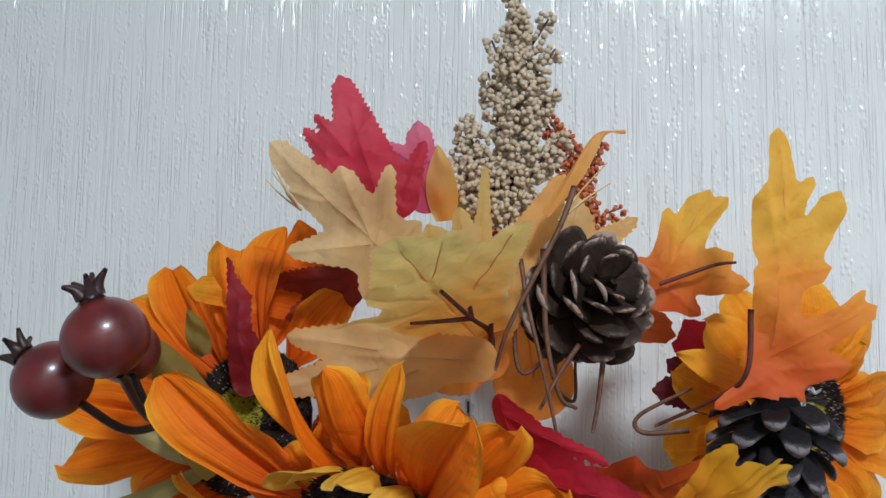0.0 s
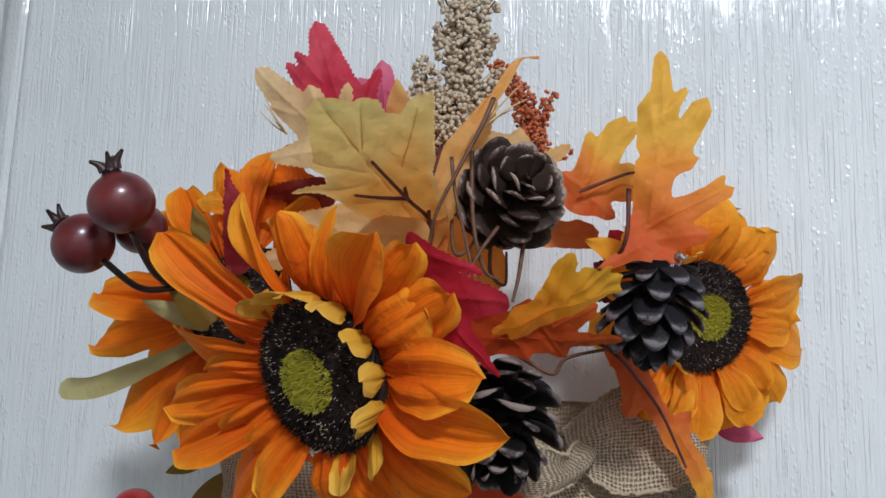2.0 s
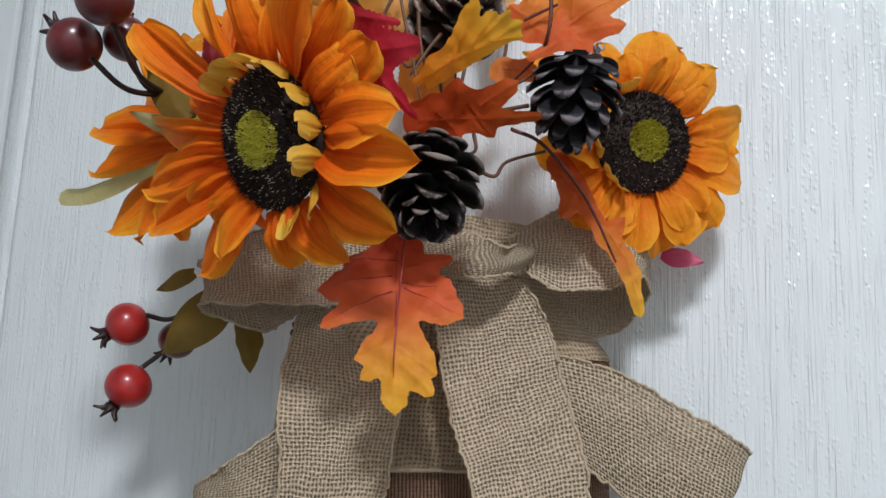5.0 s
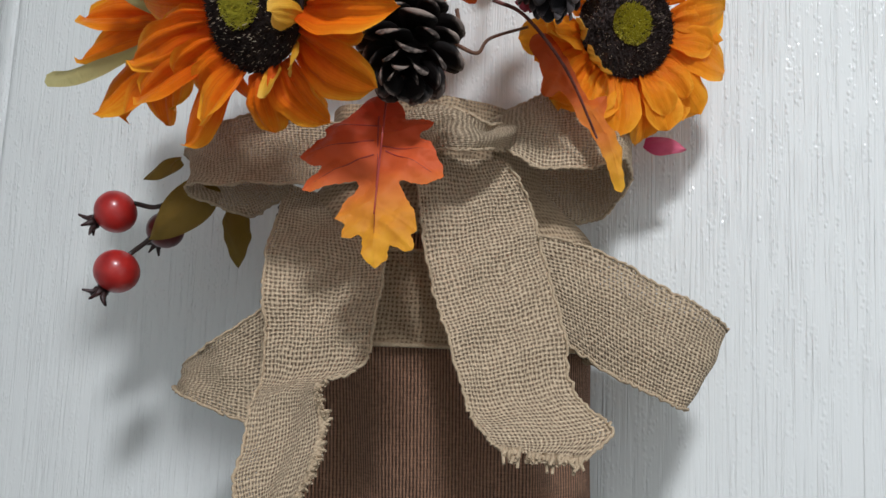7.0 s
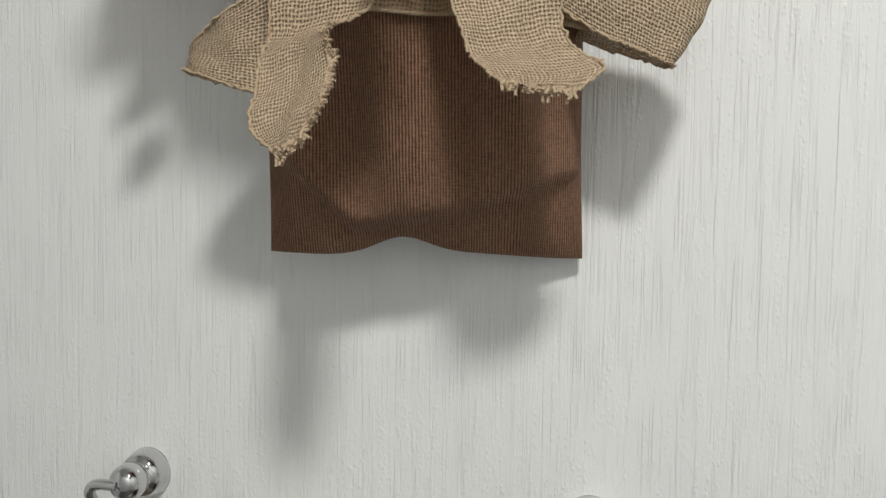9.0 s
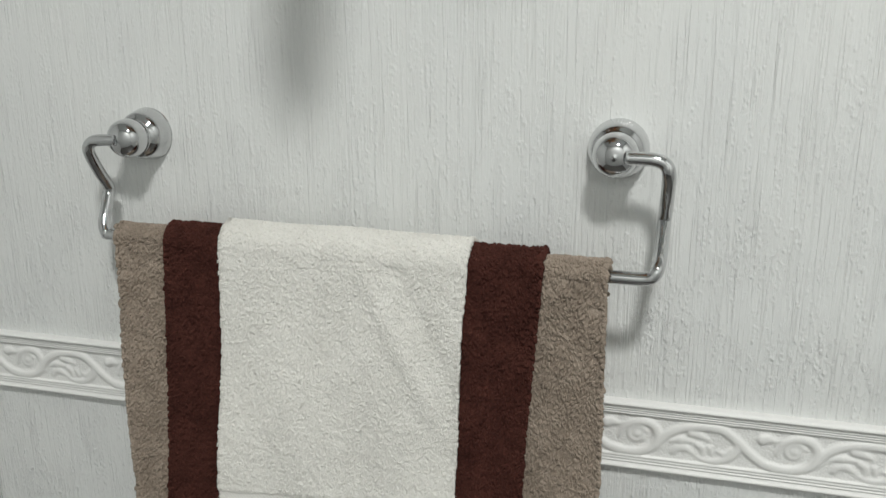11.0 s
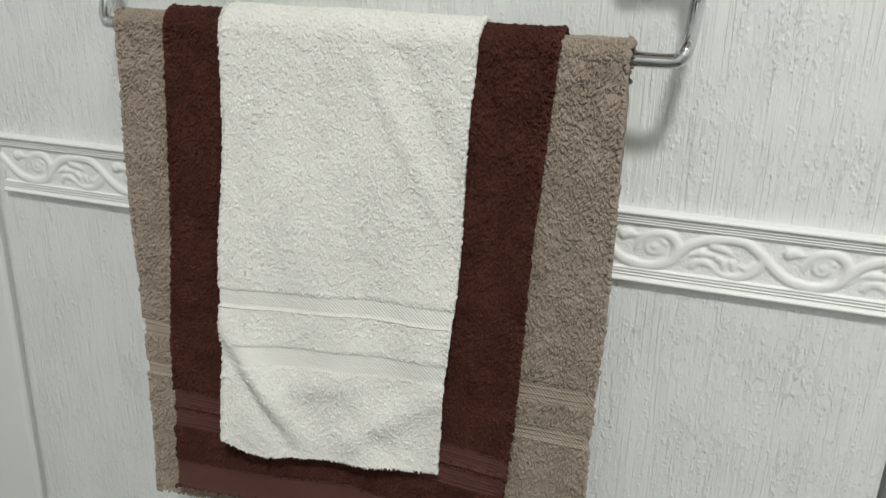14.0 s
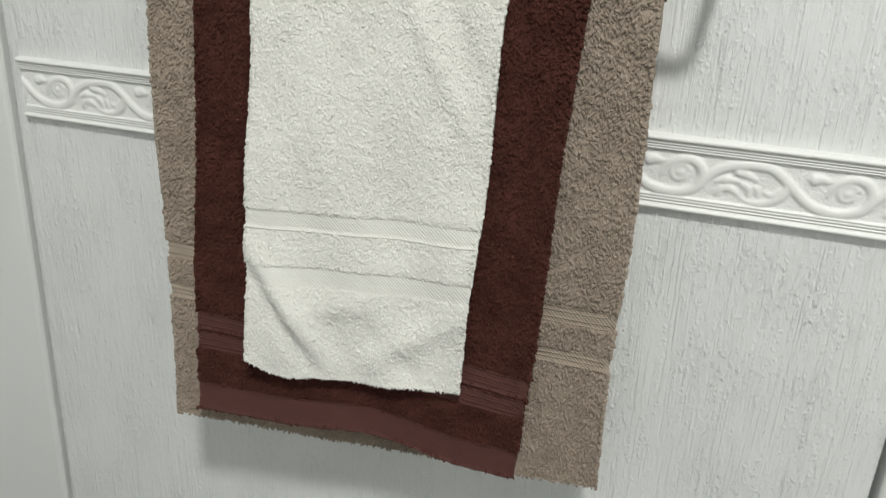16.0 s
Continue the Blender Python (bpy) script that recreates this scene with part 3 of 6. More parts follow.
def leaf_field(x, y, lobes, teeth, pitch):
    """Height of the leaf's outline function (above 0 inside the blade) and the distance to the nearest vein, in millimetres."""
    total, vein = np.zeros_like(x), np.full_like(x, 1e3)
    for bx, by, tx, ty, w0, w1 in lobes:
        dx, dy = tx - bx, ty - by
        ln = math.hypot(dx, dy)
        raw = ((x - bx) * dx + (y - by) * dy) / (ln * ln)
        s = np.clip(raw, 0, 1)
        d = np.hypot(x - bx - s * dx, y - by - s * dy)
        wide = (w0 + (w1 - w0) * s) * np.clip((1 - s) * ln / (1.1 * w1), 0, 1) ** 0.8
        saw = (s * ln / pitch + 0.35 * np.sign((x - bx) * dy - (y - by) * dx)) % 1.0
        wide = wide + teeth * (saw - 0.5) * np.clip(4 * s, 0, 1) * np.clip((1 - s) * ln / 2, 0, 1)
        total += np.exp(np.clip((wide - d) / 0.9, -30, 12))
        vein = np.minimum(vein, d)
    return 0.9 * np.log(total + 1e-9), vein


def cut_blade(lobes, teeth, pitch, cell=0.75):
    """Flat outline of a lobed leaf, filled with a fine net: points in millimetres and faces."""
    L = np.array(lobes)
    lo = np.minimum(L[:, :2], L[:, 2:4]).min(0) - L[:, 4].max() - 2
    hi = np.maximum(L[:, :2], L[:, 2:4]).max(0) + L[:, 4].max() + 2
    xs, ys = np.arange(lo[0], hi[0], cell), np.arange(lo[1], hi[1], cell)
    gx, gy = np.meshgrid(xs, ys, indexing="ij")
    f, _ = leaf_field(gx, gy, lobes, teeth, pitch)
    inside = f > 0
    ids, points, faces = {}, [], []

    def at(key, p):
        if key not in ids:
            ids[key] = len(points)
            points.append(p)
        return ids[key]

    busy = inside[:-1, :-1] | inside[1:, :-1] | inside[:-1, 1:] | inside[1:, 1:]
    for i, j in np.argwhere(busy):
        ring = [(i, j), (i + 1, j), (i + 1, j + 1), (i, j + 1)]
        poly = []
        for a, b in zip(ring, ring[1:] + ring[:1]):
            if inside[a]:
                poly.append(at(a, (xs[a[0]], ys[a[1]])))
            if inside[a] != inside[b]:
                k = f[a] / (f[a] - f[b])
                q = (xs[a[0]] + (xs[b[0]] - xs[a[0]]) * k, ys[a[1]] + (ys[b[1]] - ys[a[1]]) * k)
                poly.append(at((min(a, b), max(a, b)), q))
        if len(poly) > 2:
            faces.append(tuple(poly))
    return np.array(points), faces


def cloth_leaf(name, label, material, base, along, normal, length, lobes, rib="", teeth=1.3, pitch=2.6, curl=0.10, wave=1.3, fold=0.16, seed=0, full=1.0):
    """A leaf stamped out of cloth: lobes of (base x, y, tip x, y, half width at base, at tip) in millimetres from its base, x along its axis."""
    rng = np.random.default_rng(seed)
    lobes = [(*row[:4], row[4] * full, row[5] * full) for row in lobes]
    leaf = thing(name, base, label, "artificial leaf", "leaves of the arrangement")
    n, u = unit(normal), unit(along)
    v = np.cross(n, u)
    ph = rng.random(6) * 6.28
    dirs = rng.uniform(0, 6.28, 3)

    def lift(x, y, vein):
        z = -curl * ((x - 0.45 * length) ** 2 + 1.4 * y * y) / length
        for k, (amp, waves) in enumerate(((1.0, 34), (0.55, 17), (0.22, 8))):
            z = z + wave * amp * np.sin(6.283 * (x * math.cos(dirs[k]) + y * math.sin(dirs[k])) / waves + ph[k])
        z = z + wave * 0.35 * np.sin(x / 3.1 + ph[3]) * np.sin(y / 2.7 + ph[4])
        return z - fold * np.minimum(vein, 5.0) + 0.35 * np.exp(-(vein / 0.55) ** 2)

    points, faces = cut_blade(lobes, teeth, pitch)
    x, y = points[:, 0], points[:, 1]
    edge, vein = leaf_field(x, y, lobes, 0.0, 1.0)
    z = lift(x, y, vein)
    verts = np.asarray(base) + 0.001 * (np.outer(x, u) + np.outer(y, v) + np.outer(z, n))
    uvs = np.stack([np.clip(edge / 12, 0, 1), np.clip(x / length, 0, 1)], 1)
    part("blade", verts, faces, material, leaf, uvs=uvs)
    bits = []
    for k, (bx, by, tx, ty, w0, w1) in enumerate(lobes):
        s = np.linspace(0, 0.8, 9)
        px, py = bx + (tx - bx) * s, by + (ty - by) * s
        pz = lift(px, py, np.zeros(9)) - 0.15
        if k == 0 or math.hypot(tx - bx, ty - by) > 0.28 * length:
            bits.append(tube(np.asarray(base) + 0.001 * (np.outer(px, u) + np.outer(py, v) + np.outer(pz, n)), (0.00036 if rib else 0.00022, 0.00012), 6, 12))
    v_verts, v_faces = joined(bits)
    runs = np.clip((np.asarray([tuple(q) for q in v_verts]) - np.asarray(base)) @ u * 1000 / length, 0, 1)
    part("vein", v_verts, v_faces, rib or material, leaf, "thin raised veins", uvs=np.stack([np.full(len(runs), 0.5), runs], 1))
    return leaf


def lance_leaf(name, label, base, tip, width, material, facing=(0.1, -1, 0.2), bend=0.12, fold=0.25, twist=0.0, notch=0.0, rib="", group="leaves of the arrangement", category="artificial leaf", hook=None):
    """A narrow blade from base to tip, folded along its midrib; hook: a last point to which the tip curls."""
    leaf = thing(name, base, label, category, group)
    base, tip = np.asarray(base, float), np.asarray(tip, float)
    line = [base, base * 0.5 + tip * 0.5, tip]
    if hook is not None:
        line.append(np.asarray(hook, float))
    nu, nv = 26, 9
    p = spline(line, nu)
    ln = np.linalg.norm(tip - base)
    verts, uvs = [], []
    rng = np.random.default_rng(len(name) + int(1e4 * abs(base[0])))
    ph = rng.random() * 6
    for i in range(nu):
        s = i / (nu - 1)
        t = unit(p[min(i + 1, nu - 1)] - p[max(i - 1, 0)])
        n = unit(np.asarray(facing, float) - t * (np.asarray(facing, float) @ t))
        side = np.cross(t, n)
        ca, sa = math.cos(twist * s), math.sin(twist * s)
        side, n = side * ca + n * sa, n * ca - side * sa
        w = width * 0.5 * math.sin(math.pi * (0.10 + 0.90 * s) ** 0.85) ** 0.8
        w *= 1 + notch * math.sin(s * 21 + ph)
        for j in range(nv):
            x = 2 * j / (nv - 1) - 1
            lift = -fold * abs(x) * w + bend * ln * (0.25 - (s - 0.5) ** 2) + 0.0006 * math.sin(9 * s + 3 * x + ph)
            verts.append(p[i] + side * (x * w) + n * lift)
            uvs.append((0.5 + 0.5 * x, s))
    part("blade", verts, grid_faces(nu, nv), material, leaf, uvs=uvs)
    if rib:
        c = [np.asarray(verts[i * nv + nv // 2]) + unit(facing) * 0.0003 for i in range(0, int(nu * 0.85), 3)]
        part("vein", *tube(c, (0.0009, 0.0004), 6), rib, leaf)
    return leaf


def strap_leaf(name, label, line, width, material):
    """A long even blade with a blunt rounded tip."""
    leaf = thing(name, line[0], label, "artificial leaf", "leaves of the arrangement")
    nu, nv = 24, 7
    p = spline(line, nu)
    verts, uvs = [], []
    for i in range(nu):
        s = i / (nu - 1)
        t = unit(p[min(i + 1, nu - 1)] - p[max(i - 1, 0)])
        side = unit(np.cross(t, (0.15, -1, 0.3)))
        n = np.cross(side, t)
        w = width * 0.5 * (0.45 + 0.55 * min(1, 2.2 * s)) * (1 - max(0, (s - 0.93) / 0.07) ** 2 * 0.6)
        for j in range(nv):
            x = 2 * j / (nv - 1) - 1
            verts.append(p[i] + side * x * w - n * (0.30 * abs(x) * w - 0.0005 * math.sin(11 * s + 2 * x)))
            uvs.append((0.5 + 0.5 * x, s))
    part("blade", verts, grid_faces(nu, nv), material, leaf, uvs=uvs)
    return leaf


cloth_leaf("maple_leaf", "beige cloth maple leaf with toothed edges", "beige", (0.0224, -0.1570, 1.6944), (-0.8492, -0.1952, 0.4907), (0.0000, -0.9292, -0.3697), 61,
           [(15.5, 4.2, 61, -6.8, 11.4, 3.4), (18.1, 3.7, 37.7, -12.3, 8.9, 2.8), (16.3, 2.6, 23.6, -21, 6.1, 1.5), (17.3, 5.3, 40.3, 22.9, 9.3, 1.9), (13.6, 6.7, 10.3, 23.4, 7.7, 2), (11.6, 7.1, 6.9, -9.6, 6.3, 3.1), (36.9, 0.7, 47.7, 3.5, 5.3, 2)], seed=1, teeth=1.0, wave=0.8, fold=0.1)
cloth_leaf("maple_leaf", "olive and tan cloth maple leaf seen from its back", "tan", (0.0415, -0.1460, 1.6724), (-0.1038, -0.9767, 0.1877), (0.3656, -0.2130, -0.9061), 100,
           [(-5.1, 4.9, 72.5, 2, 10.9, 23), (64.6, 1.7, 99.8, -0.4, 16, 4.4), (64, 0.8, 90.9, -10.6, 12.7, 4.7), (43.8, -5.5, 79.7, -27.1, 11.8, 3.1), (45.7, 2.9, 70.1, 16.3, 9.6, 3), (44.6, 10.9, 58.9, 30.6, 4.9, 1.4), (18.4, 1.7, 36, 17.7, 9.1, 4.5), (60, -4.9, 76.1, -15.3, 13.6, 4.3)], seed=2, teeth=0.9, wave=0.5, fold=0.05, curl=-0.03)
cloth_leaf("maple_leaf", "upright olive-tan lobe of a cloth maple leaf", "tan", (0.0410, -0.1420, 1.6640), (-0.0499, 0.0000, 0.9988), (0.0000, -1.0000, 0.0000), 63,
           [(5.8, 1.1, 32.5, 1.2, 1.8, 5.6), (16.8, 1.6, 63.2, -1.3, 5, 1.2), (16.9, 3.9, 49.9, 8, 6.5, 2.5), (19.5, 7.6, 44.7, 19.1, 8.6, 3.9)], seed=25, teeth=0.8, wave=0.7, fold=0.08)
cloth_leaf("maple_leaf", "tan cloth leaf folded upwards along its dark stem", "tan_f", (0.0419, -0.1440, 1.6621), (0.3581, 0.0716, 0.9309), (0.1961, -0.9806, 0.0000), 67,
           [(2, 2.8, 46.4, 2.7, 5.5, 9.8), (40.8, 2.5, 66.6, -0.1, 8, 2.6), (13.5, 5.9, 38.5, 7.7, 5.5, 6.1)], seed=18, fold=0.22, wave=1.0, teeth=0.8)
cloth_leaf("maple_leaf", "orange-beige cloth maple leaf lying low behind the sunflower", "tan_b", (0.0455, -0.1621, 1.6615), (-0.9951, -0.0098, 0.0979), (0.0000, -0.9950, -0.0995), 70,
           [(6.5, -0.8, 44.9, 2, 6.9, 9.7), (36.6, -0.5, 66.8, -1.6, 9.5, 2), (37, -6.2, 26.1, -10, 4.3, 1.9), (35.9, 5.2, 70.2, 15.8, 8.4, 2.9), (23.1, 3.9, 43.7, 14.5, 8.2, 5.2)], seed=3, teeth=1.0, wave=0.7, fold=0.1)
cloth_leaf("maple_leaf", "red cloth maple leaf with a tall pointed lobe", "red", (0.0190, -0.1580, 1.7063), (-0.4955, 0.1703, 0.8518), (0.0000, -0.9806, 0.1961), 62,
           [(15.5, 6.4, 61.7, -1, 11.9, 3.1), (31.4, 8.6, 52.2, 12.9, 4.9, 1.1), (22.6, 12.9, 50.5, 18.3, 6.3, 1.3), (23.8, 14.9, 39.8, 23.4, 5.9, 1.8), (8.8, -0.3, 23.4, -15.4, 5.2, 1.7), (14.3, 4.3, 6.2, 1, 9.1, 4.5), (35, 4.9, 39.9, -2.6, 3.1, 1.1)], seed=4, teeth=1.3, pitch=2.4, wave=1.0, fold=0.1)
cloth_leaf("maple_leaf", "pink cloth maple leaf behind the red one", "pink", (0.0176, -0.1300, 1.7183), (-0.2517, 0.0963, 0.9630), (0.0000, -0.9950, 0.0995), 29,
           [(1.8, 0.5, 29.4, -2.9, 6.7, 4.1), (13.6, -2.8, 5.7, -10.6, 5, 2.3), (5, 2.8, -0.5, 7.6, 5, 2.2), (15.8, 3.8, 24, 11.1, 4.4, 2)], seed=5, teeth=0.8, wave=0.8)
cloth_leaf("maple_leaf", "small maroon cloth leaf below the seed spray", "red", (0.0185, -0.1108, 1.7199), (-0.1669, 0.0981, 0.9811), (0.0000, -0.9950, 0.0995), 22,
           [(2.9, 1.0, 2.7, -6.9, 5.1, 2.6), (3.2, -10.9, 5.9, 8.6, 4.1, 2.0), (-13.6, -13.9, -0.5, -15.6, 6.6, 4.6)], seed=6)
cloth_leaf("oak_leaf", "yellow cloth oak leaf with an orange base", "oak", (0.0921, -0.1083, 1.6811), (0.4694, 0.1342, 0.8727), (0.0990, -0.9901, 0.0990), 52,
           [(10.6, -2.4, 50.8, -1.6, 9, 5.2), (17.8, -1, 37.9, 8.6, 5.9, 1.8), (12.5, -1.3, 14.9, 10.7, 3.9, 1.5), (12.1, -5.1, 34, -19.7, 7.6, 4.5), (10.2, -6.2, 7.8, -19.5, 5.8, 1.7), (27.8, -1.1, 51.6, -8.7, 4.6, 2.3), (20.9, -16.2, 25.8, -29.4, 6.1, 2.6)], seed=7, pitch=7.0, teeth=0.3, wave=1.2, fold=0.14)
cloth_leaf("oak_leaf", "orange cloth leaf beside the upper pine cone", "oak_o", (0.1050, -0.0847, 1.6765), (-0.9960, -0.0089, -0.0889), (0.0000, -0.9950, 0.0995), 28,
           [(22.6, -2.2, -0.7, 5.3, 7.7, 3.1), (10.0, -0.9, 0.0, 0.0, 6.1, 2.6)], seed=15, teeth=0.4, pitch=6.0)
cloth_leaf("oak_leaf", "large yellow and orange cloth oak leaf with long lobes", "oak", (0.1150, -0.1586, 1.6465), (0.1756, 0.0980, 0.9796), (0.0000, -0.9950, 0.0995), 91,
           [(23.6, -7, 53.3, -5.1, 6.2, 7.6), (45.3, -8.3, 49.9, -20.5, 5.5, 3.4), (53.1, -4.2, 72.2, 1.2, 6.8, 4), (61.8, -5.5, 91.3, -0.2, 5.2, 2.4), (64.9, -6.4, 76.4, -12, 3.3, 1.5), (50.2, -11.7, 73.1, -20, 5, 4), (20.7, -6.8, 40.9, -34.3, 6.9, 2.5), (29.5, -20, 44.9, -30.5, 2.4, 1), (16.8, -8.5, 22.3, -29.2, 6.5, 2.5), (14.7, -7.1, 9.4, -18.4, 6.2, 2.5), (13, -4.9, 2.5, 6.9, 3.5, 1.5)], seed=8, teeth=0.3, pitch=7.0, wave=1.2, fold=0.14)
cloth_leaf("oak_leaf", "small bright yellow cloth oak leaf", "yellow", (0.0887, -0.2116, 1.6277), (0.9068, -0.0351, 0.4200), (0.2577, -0.7423, -0.6186), 33,
           [(0.0, 0.0, 32.3, 0.1, 4.8, 2.6), (6.8, 0.8, 22.6, 14.5, 4.5, 1.7), (13.5, 1.7, 26.1, 8.1, 4.1, 1.9), (7.8, 2.6, 7.1, 5.3, 3.3, 1.5), (14.7, 7.9, 17.7, 12.9, 2.2, 1.1), (-0.2, -0.4, -11.5, -1.5, 2.8, 1.1), (5.5, 0.4, -7, -4.8, 2.6, 1.2), (20, 0.6, 30, -4.5, 2.4, 0.9), (17, 3, 30.5, 5.6, 2.6, 0.9)], seed=9, teeth=0.7, pitch=4.0, fold=0.24)
cloth_leaf("oak_leaf", "rust-red cloth oak leaf under the yellow one", "rust_leaf", (0.0653, -0.1662, 1.6231), (0.9986, 0.0479, 0.0212), (0.0514, -0.8230, -0.5658), 49,
           [(2.4, 1.1, 51.5, -0.1, 7.8, 1.7), (23.0, 6.2, 31.5, -7.9, 6.5, 1.7), (27.4, 6.0, 43.1, 14.5, 6.0, 2.6), (20.6, 4.0, 26.3, -4.6, 5.6, 2.6), (9.6, 4.4, 18.3, -7.4, 7.3, 3.0), (4.5, -0.2, -1.8, -4.8, 5.2, 2.6), (18.9, 8.7, 19.9, 17.9, 7.3, 4.3)], seed=10, teeth=0.4, pitch=6.0)
cloth_leaf("maple_leaf", "crimson cloth maple leaf beside the sunflower", "crimson", (0.0534, -0.2093, 1.6463), (0.8556, -0.3672, -0.3649), (-0.4730, -0.8409, -0.2628), 38,
           [(-3, 4.9, 25.8, 5, 4.1, 0.7), (8.4, -7.8, 37.9, -0.1, 10.6, 2.1), (16.6, -13.8, 35.5, -26.1, 5.8, 0.9), (2.6, -0.9, -5.2, 7.9, 4.5, 1.1), (12.6, -15.6, 8.7, -27.5, 8.2, 2)], seed=11, teeth=0.7, wave=1.2, fold=0.12)
cloth_leaf("maple_leaf", "red cloth maple leaf with a yellow tip hanging over the bow", "maple", (0.0569, -0.1563, 1.5870), (0.1244, -0.3495, -0.9287), (0.0000, -0.9359, 0.3522), 83,
           [(14.8, -0.3, 83, 1.2, 10.4, 4.2), (26.5, -1.6, 27, -34.6, 11.9, 6), (33.1, -1.6, 44.8, -31.2, 9.3, 2.9), (20.1, 0.7, 15.8, -24.4, 8.6, 2.8), (32.2, 3.4, 47.6, 26.8, 14, 3.8), (23.8, 2, 21.3, 22.8, 7.8, 1.9), (29.5, 1.1, 36.3, 24.1, 10.1, 3.1), (54.6, -0.2, 59.9, -16, 11.1, 3.8), (59.3, -0.1, 68.4, -13, 6.8, 1.9), (57.8, 2.1, 68.6, 16.4, 11.2, 3.7), (64.5, 3.7, 76.2, 15.3, 6.9, 1.7), (15.6, -0.3, 8.5, -2.1, 7, 2.6)], rib="rib_r", seed=12, teeth=0.6, pitch=4.0, fold=0.12, wave=1.2)
cloth_leaf("maple_leaf", "pale orange cloth leaf behind the pine cone", "tan_b", (0.0649, -0.0921, 1.6940), (-0.0168, 0.0995, 0.9949), (0.0000, -0.9950, 0.0995), 35,
           [(5.3, 0.0, 31.7, 10.6, 13.0, 6.8), (5.3, 0.0, 31.0, -5.2, 10.4, 6.3), (7.8, -5.2, 22.5, -27.8, 6.8, 2.1), (11.0, 7.8, 27.7, 13.2, 10.4, 6.3)], seed=13)
cloth_leaf("maple_leaf", "deep orange cloth leaf under the tan leaves", "deep_o", (0.0440, -0.1400, 1.6600), (-0.9752, 0.0376, 0.2179), (0.0000, -0.9854, 0.1701), 38,
           [(3.9, -2.9, 33.4, -11, 5.9, 10.1), (3.5, -1.5, 38.4, 4.9, 5.5, 9.7), (4.3, -1.3, 19.1, 12.1, 4.6, 9.3), (3.9, -2.9, 14.5, -15.3, 4, 6.1)], seed=16, teeth=0.8, wave=0.9, fold=0.12)
cloth_leaf("maple_leaf", "deep orange cloth leaf standing behind the twigs", "deep_o", (0.0566, -0.1217, 1.6559), (-0.1189, 0.0988, 0.9880), (0.0000, -0.9950, 0.0995), 52,
           [(0.3, 2.4, 45.0, 3.1, 14.3, 8.6)], seed=17)
cloth_leaf("orange_leaf", "orange cloth leaf lobes behind the beige leaf", "petal", (-0.0221, -0.1258, 1.6724), (-0.9432, 0.0330, 0.3305), (0.0000, -0.9950, 0.0995), 56,
           [(4.1, -9.3, 55.9, 3.3, 9.5, 4.5), (7.2, -16.3, 39.0, -15.4, 9.0, 3.5), (15.4, -21.8, 24.3, -35.0, 6.5, 5.0), (-0.8, -11.0, 39.6, -16.6, 7.5, 3.0)], seed=19, teeth=0.2, pitch=7.0)
cloth_leaf("maple_leaf", "dark red cloth leaf tip beside the beige leaf", "rust_d", (-0.0093, -0.1275, 1.6893), (-0.8421, -0.0537, -0.5366), (0.0000, -0.9950, 0.0995), 32,
           [(3.3, 0.8, 28.2, -1.9, 6.9, 3.4), (4.3, -2.8, 28.3, -18.8, 6.4, 2.4)], seed=20)
cloth_leaf("maple_leaf", "dark red narrow cloth leaf with a sharp tip", "maroon", (-0.0382, -0.1516, 1.6534), (-0.2393, 0.0966, 0.9661), (0.0000, -0.9950, 0.0995), 44,
           [(2.4, 0.1, 33.7, -2.3, 6.0, 3.7), (28.8, -1.6, 45.1, 0.7, 2.8, 0.9), (4.6, -0.7, 15.4, -6.0, 4.6, 1.9)], seed=21, teeth=1.0)
cloth_leaf("maple_leaf", "small plum-red cloth leaf deep in the arrangement", "crimson", (0.1184, -0.0800, 1.6592), (-0.3893, 0.0000, 0.9211), (0.0000, -1.0000, 0.0000), 23,
           [(4.3, -1.9, 20.6, 0.9, 11.8, 6.1), (7.2, -0.7, 13.7, 9.0, 8.0, 3.8)], seed=14)
cloth_leaf("maple_leaf", "dark plum cloth leaf behind the drooping stem", "plum_d", (0.1156, -0.0850, 1.6455), (-0.9478, 0.0000, 0.3188), (0.0000, -1.0000, 0.0000), 20,
           [(1.4, -4.3, 19.7, 1.1, 7.9, 4.2), (4.9, -7.9, 18.0, -11.8, 6.0, 2.8)], seed=24)
cloth_leaf("oak_leaf", "drooping orange oak leaf with a yellow tip", "droop", (0.1119, -0.1009, 1.6260), (0.4669, -0.0342, -0.8836), (0.3618, -0.9044, 0.2261), 82,
           [(3.4, 1.1, 70.3, 7.1, 6.0, 4.0), (56.6, 6.5, 83.2, 1.8, 4.5, 2.2), (14.9, 0.8, 8.2, -1.5, 6.0, 3.0), (20.6, 0.6, 29.7, -11.6, 6.5, 2.5), (44.8, 4.5, 38.8, 16.8, 6.0, 2.5)], seed=22, teeth=0.4, pitch=6.0, fold=0.35)

lance_leaf("folded_leaf", "small olive-gold leaf standing behind the tan leaves", (0.0238, -0.1300, 1.7101), (0.0212, -0.1300, 1.7374), 0.0112, "tan")
lance_leaf("olive_leaf", "broad olive-green leaf beside the sunflower", (-0.0381, -0.1700, 1.6283), (-0.0677, -0.1600, 1.6695), 0.0184, "olive")
lance_leaf("olive_leaf", "small olive-green leaf tip", (-0.0539, -0.1500, 1.6627), (-0.0606, -0.1500, 1.6786), 0.0078, "olive")
lance_leaf("olive_leaf", "broad olive-green leaf hanging beside the red berries", (-0.0544, -0.1000, 1.5608), (-0.0851, -0.1050, 1.5297), 0.0266, "olive")
lance_leaf("olive_leaf", "pointed olive-green leaf hanging down by the bow", (-0.0701, -0.0500, 1.5564), (-0.0683, -0.0440, 1.5212), 0.0169, "olive", notch=0.06)
